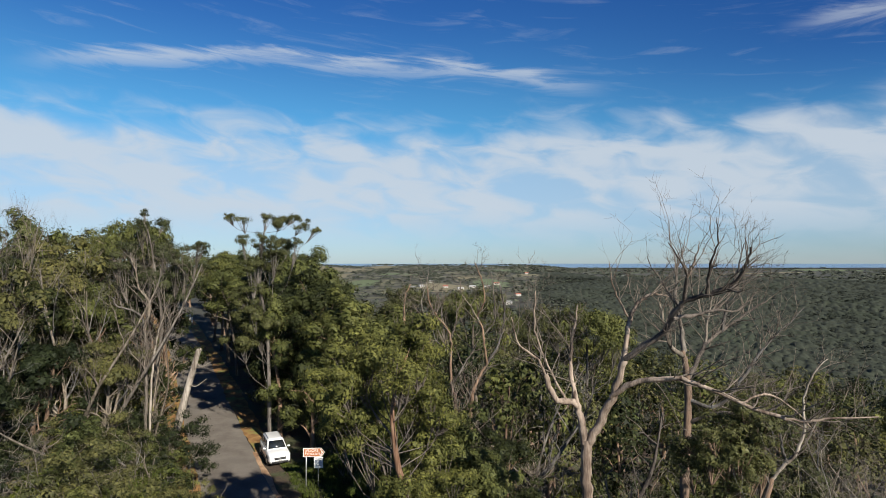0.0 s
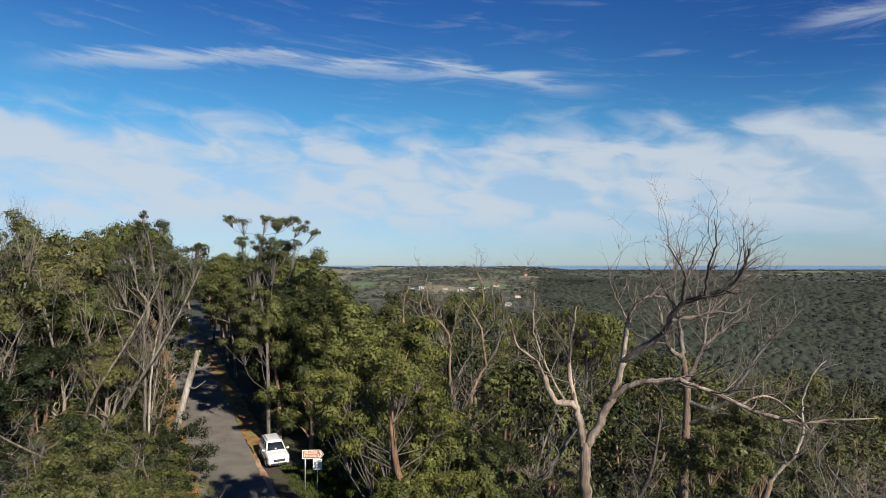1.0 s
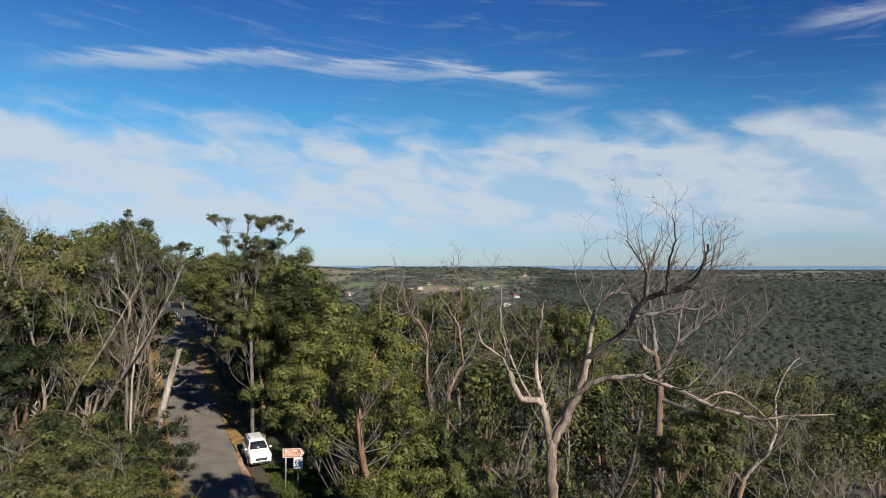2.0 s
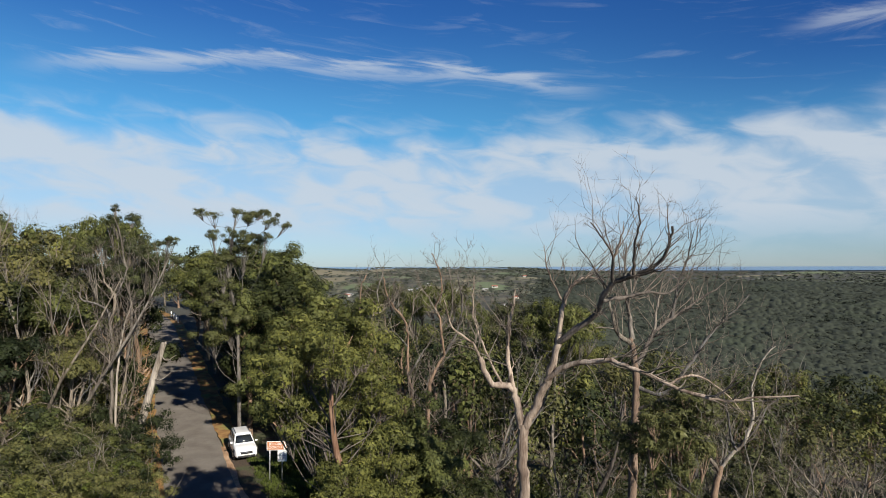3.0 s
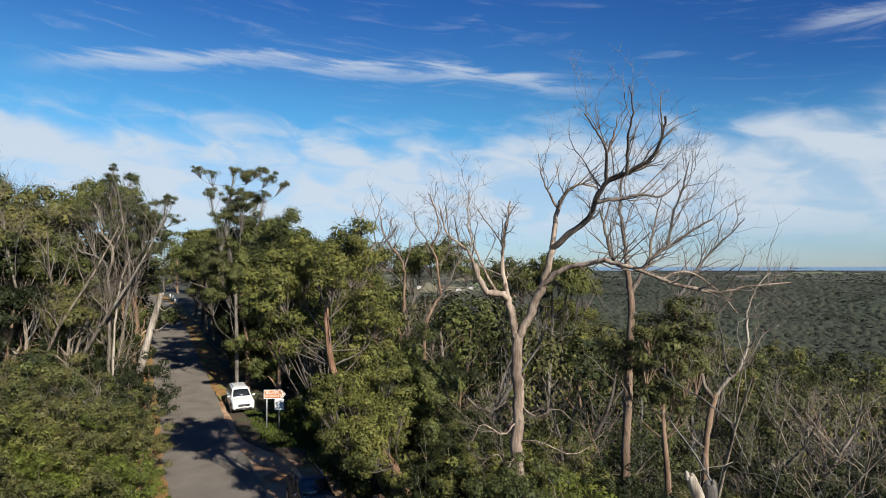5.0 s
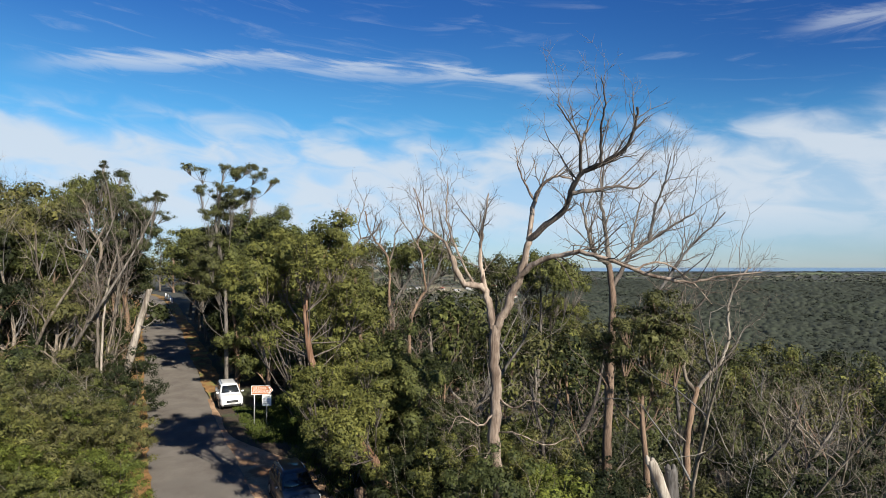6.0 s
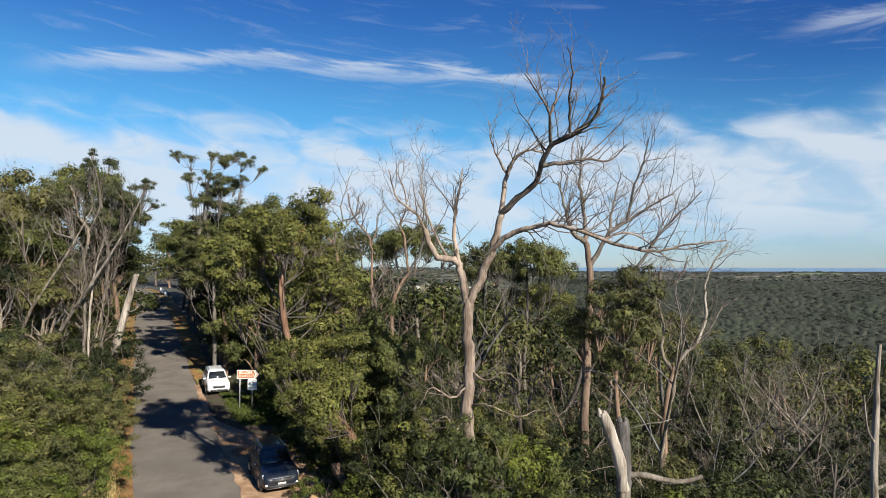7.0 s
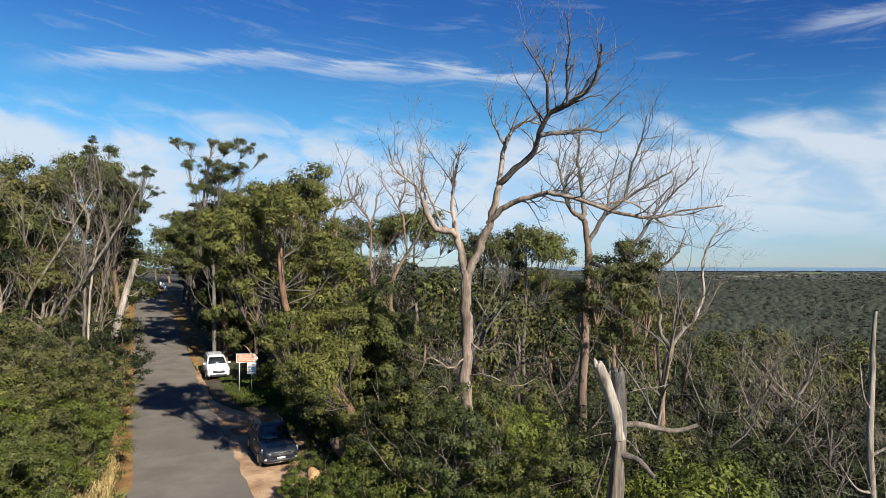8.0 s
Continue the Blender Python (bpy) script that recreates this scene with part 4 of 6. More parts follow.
snapped("dead_snag", [
    (0.27, 0.15, [(-0.22, 0.06, -0.3), (-0.20, 0.05, 2.0), (-0.14, 0.05, 4.0), (-0.04, 0.04, 5.4), (0.00, 0.02, 6.4)]),
    (0.18, 0.15, [(-0.02, 0.03, 5.9), (0.0, 0.02, 6.8), (-0.05, 0.00, 7.55)]),
    (0.15, 0.125, [(-0.06, -0.05, 5.9), (-0.12, -0.08, 6.5), (-0.26, -0.06, 7.0), (-0.40, 0.00, 7.4), (-0.54, 0.00, 7.75)]),
    (0.10, 0.05, [(-0.30, -0.12, 2.0), (-0.24, -0.16, 4.2), (-0.12, -0.12, 5.6), (-0.06, -0.10, 6.3)]),
    (0.085, 0.045, [(0.02, 0.00, 6.23), (0.44, -0.10, 6.26), (0.89, -0.20, 6.18), (1.34, -0.20, 6.14), (1.78, -0.30, 6.30)]),
    (0.09, 0.055, [(0.0, -0.05, 5.53), (0.34, -0.30, 5.46), (0.62, -0.60, 5.15)]),
    (0.03, 0.015, [(-1.0, -0.3, 2.0), (-0.75, -0.25, 4.2), (-0.3, -0.2, 5.75)]),
], (8.0, 14.75, float(terrain(8.0, 14.75))), [BARK_GREY, BARK_GREY, BARK_WHITE, BARK_GREY, BARK_GREY, BARK_DARK, BARK_GREY], "pale broken snag with two stubs and bare arms", 211)
claim(8.0, 14.75, 1.5)
snapped("dead_stump", [(0.36, 0.22, [(-0.9, 0, -0.4), (-0.55, 0, 2.6), (0.35, 0, 6.3), (1.35, 0, 9.9)]),
                       (0.05, 0.02, [(0.6, 0, 7.2), (1.3, -0.4, 7.1), (2.2, -0.6, 7.7)]),
                       (0.05, 0.02, [(1.1, 0, 9.0), (1.7, -0.3, 8.6), (2.5, -0.4, 9.0)])],
        (-21.7, 47.2, float(terrain(-21.7, 47.2))), [BARK_WHITE], "leaning pale broken trunk at the road's edge", 212)
claim(-21.9, 47.2, 1.6)
snapped("dead_stump", [(0.16, 0.07, [(0.1, 0, -0.4), (-0.15, 0, 2.6), (-0.1, 0, 4.6), (-0.17, 0, 6.4), (-0.02, 0, 8.6), (0.02, 0, 9.9), (0.16, 0, 11.2)]), (0.06, 0.02, [(-0.2, 0, 5.9), (0.5, -0.3, 6.6), (1.1, -0.4, 8.1)]), (0.05, 0.02, [(-0.1, 0, 7.6), (-0.5, -0.2, 8.2), (-0.6, -0.2, 9.4)]), (0.05, 0.015, [(-0.1, 0, 4.6), (-0.9, -0.3, 4.9), (-1.5, -0.3, 5.8)])],
        (19.4, 21.9, float(terrain(19.4, 21.9))), [BARK_WHITE], "tall grey bare dead pole", 213)
claim(19.4, 21.9, 1.2)
snapped("dead_stump", [(0.3, 0.26, [(0.4, 0, -0.6), (0.15, 0, -0.1), (-0.3, 0, 0.6), (-0.85, 0, 1.45)])], (-0.7, 29.3, float(terrain(-0.7, 29.3))), [BARK_BROWN], "short leaning brown broken stump in bushes", 214)
snapped("dead_stump", [(0.4, 0.22, [(0, 0, -0.4), (0.1, 0, 1.0), (0.15, 0, 2.2)])], (2.4, 33.4, float(terrain(2.4, 33.4))), [BARK_GREY], "split grey stump among dry grass", 215)

# gums with separate leaf clumps
tall = Kind("tall_gum", clumped(221, [(-3.2, -0.6, 20.4, 0.62), (-2.1, 0.1, 20.2, 0.62), (-1.9, -0.3, 18.3, 0.83), (0.0, 0.2, 20.4, 0.67), (1.4, 0.3, 20.0, 1.04), (2.8, -1.0, 20.4, 0.67), (3.7, -1.2, 19.6, 0.73), (4.5, 0.8, 19.3, 0.57), (-0.1, -0.6, 18.6, 0.67), (1.1, -0.6, 18.1, 1.09), (2.1, 1.2, 17.9, 0.78), (3.0, -0.1, 18.3, 0.52), (-0.6, 0.8, 17.7, 0.73), (1.5, -0.1, 17.0, 0.78), (0.2, 0.3, 16.9, 0.93), (-1.0, -0.8, 16.1, 1.04), (0.5, 0.3, 15.9, 1.04), (-1.3, 0.9, 14.7, 0.88), (-0.5, 0.1, 13.8, 1.04), (-1.7, 0.6, 12.7, 1.04), (-2.3, 0.4, 13.5, 0.78), (-0.6, -1.0, 12.0, 1.25), (-2.1, 0.6, 11.2, 1.25), (-0.3, 0.2, 10.1, 1.35), (-1.9, -0.5, 9.1, 1.25), (1.2, -1.1, 11.2, 1.14)],
                                [(0.6, 0, -0.4), (0.5, 0, 6.0), (0.2, 0.2, 10.5), (-0.6, 0.1, 15.0), (-0.3, 0.1, 17.6), (0.1, 0, 19.8)], 0.2, BARK_GREY, LEAF_TALL, 2700, (0.125, 0.05), 0.5), GUM_PARTS, "tall eucalyptus with dark umbrella-shaped leaf clumps above the road", "tree")
tall.put(-17.6, 55.0)
claim(-17.6, 55.0, 2.5)
wide = Kind("tall_gum", clumped(222, [(-2.0, 1.3, 20.9, 0.57), (-1.3, 0.3, 19.8, 0.73), (-2.2, 0.9, 19.7, 0.68), (-0.3, 1.3, 19.9, 0.84), (-0.9, 0.9, 18.4, 0.68), (-3.5, 1.4, 17.9, 0.84), (-2.5, 0.1, 17.5, 0.68), (-0.0, 1.1, 17.5, 1.1), (1.0, 0.3, 16.9, 0.89), (2.2, 1.4, 17.6, 0.73), (3.3, 1.3, 17.8, 0.68), (4.0, -0.6, 17.9, 0.47), (2.1, -0.5, 16.4, 0.78), (2.8, -0.3, 15.9, 0.89), (3.9, 1.5, 16.0, 0.57), (1.5, 0.2, 15.4, 0.99), (2.8, 0.7, 14.5, 0.99), (0.2, -0.1, 14.5, 1.15), (2.1, 0.4, 13.4, 1.04), (-1.1, 0.1, 15.4, 0.94), (-3.4, 0.0, 15.9, 0.84), (-4.5, 0.6, 17.0, 0.63), (0.8, 0.6, 12.7, 1.15), (-1.8, 1.4, 13.0, 1.04)],
                                [(0, 0, -0.4), (-0.2, 0, 5.0), (0.3, 0.2, 10.5), (-0.3, 0.1, 15.0), (-0.9, 0.2, 18.4), (-1.4, 0, 20.0)], 0.19, BARK_GREY, LEAF_TALL, 2700, (0.125, 0.05), 0.5), GUM_PARTS, "pale-limbed eucalyptus with flat leaf clumps beside the road", "tree")
wide.put(-27.4, 55.3)
claim(-27.4, 55.3, 2.2)


def umbrella(seed, height, spread, count):
    g = np.random.default_rng(seed)
    out = []
    for k in range(count):
        a, r = k * 2.4, spread * math.sqrt((k + 0.5) / count)
        out.append((r * math.cos(a), r * math.sin(a), height * (0.96 - 0.14 * (r / spread) ** 2) + g.normal(0, 0.2), g.uniform(0.8, 1.25)))
    return out


flats = [Kind("umbrella_gum", clumped(230 + k, umbrella(230 + k, 12, s, c), [(0, 0, -0.4), (0.2, 0.1, 4), (-0.1, 0.2, 8), (0, 0, 10.6)], 0.2, BARK_GREY, m, 1000, (0.17, 0.06)), GUM_PARTS,
              "eucalyptus with a flat umbrella crown over bare limbs", "tree", "umbrella gums") for k, (s, c, m) in enumerate(((3.4, 15, LEAF), (2.7, 11, LEAF_OLIVE)))]
for k, (x, y, h) in enumerate(((1.4, 52.0, 14.6), (7.6, 54.0, 14.4), (10.9, 51.2, 15.0), (-4.5, 60.0, 13.5), (13.0, 58.0, 12.0), (-41.0, 44.0, 16.5), (-33.0, 62.0, 18.0), (-37.0, 74.0, 17.0), (-23.5, 88.0, 14.0), (20.0, 45.0, 11.0))):
    flats[k % 2].put(x, y, h / 10.8, k * 77.0, wide=1.1)
    claim(x, y, 2.4)
# the red-trunked gum
red = Kind("gum_tree", clumped(241, [(-1.3, 1.2, 13.9, 1.13), (-0.8, 1.6, 13.4, 0.90), (-1.8, 1.5, 13.4, 0.94), (-1.4, 1.7, 12.9, 1.06), (-0.7, 1.2, 12.7, 0.83), (-2.6, 0.4, 13.1, 0.99), (-3.2, 1.5, 13.3, 1.06), (-4.0, 1.6, 13.4, 0.99), (-4.7, 1.5, 13.0, 1.06), (-3.7, 1.0, 12.6, 1.20), (-2.8, 1.2, 12.4, 1.06), (-4.5, 0.4, 12.1, 1.13), (-5.2, 1.4, 11.7, 0.99), (-3.6, 1.0, 11.8, 1.20), (-5.3, 0.6, 11.0, 1.06), (-4.3, 0.2, 11.1, 1.20), (-3.2, 1.5, 11.1, 0.99), (-5.0, 1.7, 10.2, 1.13), (-4.0, 0.2, 10.2, 1.13), (-3.1, 1.4, 10.2, 0.90), (-4.8, 0.8, 9.4, 1.06), (-3.7, 0.3, 9.2, 1.06), (-2.9, 0.6, 9.3, 0.83), (-1.0, 1.3, 11.9, 0.94), (-0.6, 1.5, 11.2, 0.94), (-0.1, 0.2, 11.0, 0.94), (-1.0, 1.1, 10.7, 1.06), (0.2, 0.2, 10.3, 0.94), (-0.6, 1.2, 9.8, 1.13), (-1.4, 0.6, 9.9, 0.68), (0.4, 1.5, 9.6, 0.94), (-1.0, 1.7, 8.9, 0.99), (-0.1, 0.9, 8.6, 1.13), (-1.2, 1.7, 8.0, 0.90), (-0.3, 0.6, 7.6, 1.13), (-1.5, -0.8, 7.6, 0.96), (-0.9, -0.7, 6.8, 1.03), (-2.0, -0.7, 6.8, 0.93), (-0.4, -0.6, 6.1, 1.03), (-1.5, -0.7, 5.8, 1.03), (0.3, -0.6, 6.6, 0.96), (-0.9, -1.1, 5.0, 0.96), (0.0, -0.9, 5.3, 0.88), (0.8, -0.6, 7.6, 0.96), (1.1, -0.8, 6.4, 0.96), (-1.7, -1.5, 12.4, 0.77), (-2.2, -1.6, 12.0, 0.72), (-1.3, -1.6, 11.9, 0.72), (-0.7, -1.4, 12.3, 0.72), (-1.8, -1.7, 12.9, 0.77), (-1.3, -1.6, 7.3, 0.83), (-0.7, -1.5, 6.7, 0.9), (-1.8, -1.9, 6.7, 0.77), (-0.3, -1.6, 5.7, 0.9), (-1.2, -1.6, 5.7, 0.9), (0.2, -1.9, 4.8, 0.83), (-0.6, -1.7, 4.5, 0.83), (0.7, -1.5, 5.5, 0.77), (-0.2, -0.6, 4.6, 0.8), (0.3, -0.2, 3.8, 0.8), (0.8, 0.1, 3.0, 0.7)],
                              [(2.2, 1.4, -0.4), (1.2, 0.9, 2.6), (-0.6, -0.5, 5.6), (-1.5, -1.0, 7.4), (-1.82, -1.1, 8.5), (-1.95, -1.05, 9.6), (-2.05, -0.9, 10.6), (-1.9, 0.0, 11.8), (-1.5, 0.7, 12.8)], 0.22, BARK_RED, LEAF, 1700, (0.14, 0.045), 0.6, BARK_DARK), GUM_PARTS, "eucalyptus with a bare reddish trunk and drooping leaves", "tree")
red.put(-1.5, 27.5)
claim(-1.5, 27.5, 2.0)

leafy = Kind("gum_tree", clumped(242, [(0.5, -0.6, 12.1, 0.84), (0.0, 0.1, 11.5, 0.84), (1.0, -0.7, 11.4, 0.91), (0.3, -0.4, 10.6, 0.98), (1.1, -0.1, 10.4, 0.84), (0.2, 0.2, 9.7, 0.91), (0.8, -0.5, 9.4, 0.84), (-1.0, -0.6, 10.9, 0.71), (-1.8, 0.5, 10.3, 0.81), (-1.1, -0.3, 9.9, 0.91), (-1.7, 0.6, 9.4, 0.71), (-0.5, 0.6, 9.0, 0.91), (0.4, -0.2, 8.5, 0.84), (1.6, -0.1, 9.5, 0.65), (-0.2, 0.0, 8.0, 0.84), (0.8, 0.2, 7.7, 0.78)],
                                [(0, 0, -0.4), (0.1, 0, 4.0), (-0.1, 0, 7.4), (0.2, 0, 11.4)], 0.2, BARK_BROWN, LEAF_TALL, 2400, (0.16, 0.045), 0.8), GUM_PARTS, "dark green leafy eucalyptus beside bare dead gums", "tree")
leafy.put(11.6, 27.4)
claim(11.6, 27.4, 2.0)
talls = [Kind("dead_tree", dead(61, 16, 3.6, 0.2, BARK_GREY, limbs=11, low=0.25, lean=0.07, upright=0.15, twigs=5, twig=TWIG, wiggle=0.17, reach=0.85), ("trunk",) + ("branch",) * 11, "tall grey dead tree with fine upright twigs", "dead tree", "tall dead trees"),
         Kind("dead_tree", dead(62, 16, 3.2, 0.18, BARK_GREY, limbs=10, low=0.28, lean=0.08, upright=0.17, twigs=5, twig=TWIG_DARK, wiggle=0.18, reach=0.85), ("trunk",) + ("branch",) * 10, "tall pale dead tree with fine upright twigs", "dead tree", "tall dead trees")]
for k, (x, y, h) in enumerate(((-31.6, 43.0, 14.5), (-34.0, 41.4, 15.0), (-28.2, 43.6, 12.5), (-36.4, 43.2, 16.5), (-30.4, 47.6, 16.0), (-25.4, 43.0, 9.0), (4.2, 41.0, 13.5), (-29.8, 46.2, 18.0), (-36.0, 53.5, 21.5), (-38.5, 54.5, 22.5), (-41.0, 56.0, 23.5), (-34.0, 55.0, 20.5), (18.6, 33.0, 12.0), (22.6, 30.5, 11.0), (26.0, 38.0, 12.5), (29.0, 34.0, 11.5), (24.0, 46.0, 13.0), (31.5, 44.0, 12.5), (20.6, 26.2, 10.0), (-28.0, 46.5, 20.0), (-30.0, 43.5, 20.0), (-32.0, 48.5, 19.5), (-26.8, 50.5, 18.0), (-34.5, 46.0, 20.5), (-37.0, 42.0, 19.5), (-40.0, 49.0, 19.0), (-31.0, 56.5, 17.0),
                               (7.6, 36.5, 11.0), (22.0, 38.0, 11.5), (-43.5, 47.0, 20.5), (-37.5, 44.5, 22.5), (-41.5, 48.0, 23.5), (-33.2, 47.0, 22.5), (-45.0, 52.0, 24.0))):
    talls[k % 2].put(x, y, h / 13, k * 63.0, wide=0.95)
    claim(x, y, 1.4)
charred = Kind("burnt_tree", dead(63, 11, 2.6, 0.19, BARK_DARK, limbs=7, low=0.45, lean=0.03, upright=0.12, twigs=2), ("trunk",) + ("branch",) * 7, "charred dark dead trunk with short bare arms", "dead tree", "burnt trees")
for k, (x, y, h) in enumerate(((11.0, 40.0, 13.0), (9.1, 30.0, 9.6), (18.4, 24.0, 9.6), (6.4, 31.5, 8.0), (24.5, 33.0, 8.5))):
    charred.put(x, y, h / 10, k * 110.0)
    claim(x, y, 1.3)


# ---- cars, sign and small things ----
def bm_mesh(name, bm, material, flat=False):
    me = bpy.data.meshes.new(name)
    bmesh.ops.recalc_face_normals(bm, faces=bm.faces)
    bm.to_mesh(me)
    bm.free()
    for p in me.polygons:
        p.use_smooth = not flat
    me.materials.append(material)
    return me


def part(name, bm, material, parent, label="", flat=False):
    return under(name, bm_mesh(name, bm, material, flat), parent, label)


def loft(rings):
    """A closed skin through rings of equal length."""
    bm = bmesh.new()
    rows = [[bm.verts.new(p) for p in ring] for ring in rings]
    n = len(rows[0])
    for a, b in zip(rows, rows[1:]):
        for i in range(n):
            bm.faces.new((a[i], a[(i + 1) % n], b[(i + 1) % n], b[i]))
    bm.faces.new(rows[0])
    bm.faces.new(reversed(rows[-1]))
    return bm


def block(x0, x1, y0, y1, z0, z1, bevel=0.01):
    bm = bmesh.new()
    bmesh.ops.create_cube(bm, size=1.0, matrix=Matrix.LocRotScale(((x0 + x1) / 2, (y0 + y1) / 2, (z0 + z1) / 2), None, (x1 - x0, y1 - y0, z1 - z0)))
    if bevel:
        bmesh.ops.bevel(bm, geom=list(bm.edges), offset=bevel, segments=2, affect="EDGES")
    return bm


def disc_x(x0, x1, y, z, r, n=20, r1=None):
    """A short cylinder along x."""
    r1 = r if r1 is None else r1
    rings = []
    for x, q in ((x0, r * 0.92), (x0 + (x1 - x0) * 0.2, r), (x0 + (x1 - x0) * 0.8, r1), (x1, r1 * 0.92)):
        rings.append([(x, y + q * math.cos(a), z + q * math.sin(a)) for a in np.linspace(0, 2 * np.pi, n, endpoint=False)])
    return loft(rings)


def slab(corners, thick, inset=0.0):
    """A thin pane on four corners, raised along its normal."""
    c = [Vector(p) for p in corners]
    mid = sum(c, Vector()) / 4
    c = [p + (mid - p) * inset for p in c]
    normal = (c[1] - c[0]).cross(c[3] - c[0]).normalized()
    return loft([[p - normal * 0.01 for p in c], [p + normal * thick for p in c]])


def suv(name, paint, label, clad):
    """A parked sport utility car, front towards -y."""
    car = tagged(new(name), label, "car", "parked cars")
    stations = [(-2.31, 0.60, 0.36, 0.70), (-2.24, 0.78, 0.27, 0.80), (-2.05, 0.87, 0.24, 0.91), (-1.7, 0.91, 0.24, 0.98), (-1.15, 0.92, 0.24, 1.03), (-0.4, 0.92, 0.24, 1.02), (0.5, 0.92, 0.24, 1.03), (1.3, 0.92, 0.25, 1.05), (1.85, 0.90, 0.28, 1.06), (2.18, 0.84, 0.34, 1.04), (2.31, 0.72, 0.42, 0.94)]
    rings = []
    for y, w, z0, z1 in stations:
        half = [(w * 0.86, z0), (w * 0.97, z0 + 0.1), (w, z0 + 0.3 * (z1 - z0)), (w * 0.985, z0 + 0.62 * (z1 - z0)), (w * 0.96, z1 - 0.09), (w * 0.88, z1 - 0.015), (w * 0.45, z1 + 0.012)]
        rings.append([(x, y, z) for x, z in half] + [(-x, y, z) for x, z in reversed(half)])
    body = part("body", loft(rings), paint, car)

    def outline(w, y0, y1, z, c):
        pts = [(w - c, y0), (w - 0.3 * c, y0 + 0.35 * c), (w, y0 + c), (w, y1 - c), (w - 0.3 * c, y1 - 0.35 * c), (w - c, y1)]
        return [(x, y, z) for x, y in pts] + [(-x, y, z) for x, y in reversed(pts)]
    part("cabin", loft([outline(0.83, -1.18, 2.12, 0.98, 0.16), outline(0.80, -1.0, 2.06, 1.1, 0.16), outline(0.655, -0.36, 1.78, 1.58, 0.13), outline(0.60, -0.24, 1.72, 1.645, 0.13), outline(0.42, -0.05, 1.55, 1.675, 0.1)]), paint, car)
    lo, hi = 0.06, 0.93

    def face(a, b, c, d):
        """Between the lower edge a-b and the upper edge d-c."""
        a, b, c, d = (Vector(p) for p in (a, b, c, d))
        return [a.lerp(d, lo), b.lerp(c, lo), b.lerp(c, hi), a.lerp(d, hi)]
    part("windscreen", slab(face((-0.72, -1.06, 1.07), (0.72, -1.06, 1.07), (0.55, -0.36, 1.58), (-0.55, -0.36, 1.58)), 0.012), GLASS, car)
    part("rear_window", slab(face((0.64, 2.06, 1.1), (-0.64, 2.06, 1.1), (-0.52, 1.78, 1.58), (0.52, 1.78, 1.58)), 0.012), GLASS, car)
    for s in (-1, 1):
        for y0, y1, u0, u1 in ((-0.72, 0.3, -0.22, 0.32), (0.38, 1.2, 0.4, 1.12), (1.28, 1.82, 1.2, 1.6)):
            c = face((s * 0.803, y1, 1.1), (s * 0.803, y0, 1.1), (s * 0.657, u0, 1.58), (s * 0.657, u1, 1.58))
            part("side_window", slab(c if s < 0 else [c[1], c[0], c[3], c[2]], 0.012), GLASS, car)
        part("headlight", slab([(s * 0.42, -2.25, 0.68), (s * 0.86, -2.03, 0.71), (s * 0.87, -1.91, 0.9), (s * 0.46, -2.16, 0.83)] if s < 0 else [(0.86, -2.03, 0.71), (0.42, -2.25, 0.68), (0.46, -2.16, 0.83), (0.87, -1.91, 0.9)], 0.075), LAMP, car)
        part("fog_light", block(s * 0.7 - 0.08, s * 0.7 + 0.08, -2.28, -2.16, 0.42, 0.5), LAMP, car)
        mirror = part("mirror", block(s * 1.0 - 0.11, s * 1.0 + 0.11, -0.82, -0.7, 1.02, 1.16, 0.03), paint, car)
        part("mirror_glass", block(s * 1.0 - 0.09, s * 1.0 + 0.09, -0.698, -0.69, 1.035, 1.145, 0.0), GLASS, mirror)
        part("roof_rail", loft([[(s * 0.56 + 0.02 * math.cos(a), y, 1.675 + z + 0.018 * math.sin(a)) for a in np.linspace(0, 6.283, 6, endpoint=False)] for y, z in ((-0.1, -0.02), (0.05, 0.03), (1.4, 0.03), (1.6, -0.03))]), clad, car)
        part("sill", block(s * 0.9 - 0.035, s * 0.9 + 0.035, -1.0, 0.95, 0.24, 0.36, 0.015), PLASTIC, car)
        part("tail_light", block(s * 0.74 - 0.1, s * 0.74 + 0.1, 2.14, 2.24, 0.82, 1.0, 0.02), BROWN_SIGN, car)
        for y in (0.15, 1.05):
            part("door_handle", block(s * 0.92 - 0.02, s * 0.92 + 0.02, y - 0.09, y + 0.09, 0.9, 0.93, 0.008), paint, car)
        for y in (-1.42, 1.32):
            part("wheel_arch", disc_x(s * 0.78, s * 0.927, y, 0.36, 0.42, 24), PLASTIC, car)
            wheel = part("tyre", disc_x(s * 0.74, s * 0.945, y, 0.34, 0.34, 24), RUBBER, car)
            part("rim", disc_x(s * 0.85, s * 0.952, y, 0.34, 0.23, 20), ALLOY, wheel)
    part("grille", block(-0.46, 0.46, -2.34, -2.2, 0.56, 0.73, 0.02), PLASTIC, car)
    part("grille_bar", block(-0.5, 0.5, -2.335, -2.25, 0.735, 0.76, 0.006), CHROME, car)
    part("badge", block(-0.06, 0.06, -2.345, -2.3, 0.63, 0.72, 0.02), CHROME, car)
    part("lower_intake", block(-0.66, 0.66, -2.33, -2.14, 0.33, 0.46, 0.02), PLASTIC, car)
    part("bumper_lip", block(-0.7, 0.7, -2.3, -2.1, 0.27, 0.335, 0.02), clad, car)
    plate = part("number_plate", block(-0.19, 0.19, -2.345, -2.31, 0.47, 0.56, 0.004), WHITE_SIGN, car)
    part("plate_bar", block(-0.15, 0.15, -2.349, -2.344, 0.5, 0.535, 0.0), GREY_PRINT, plate)
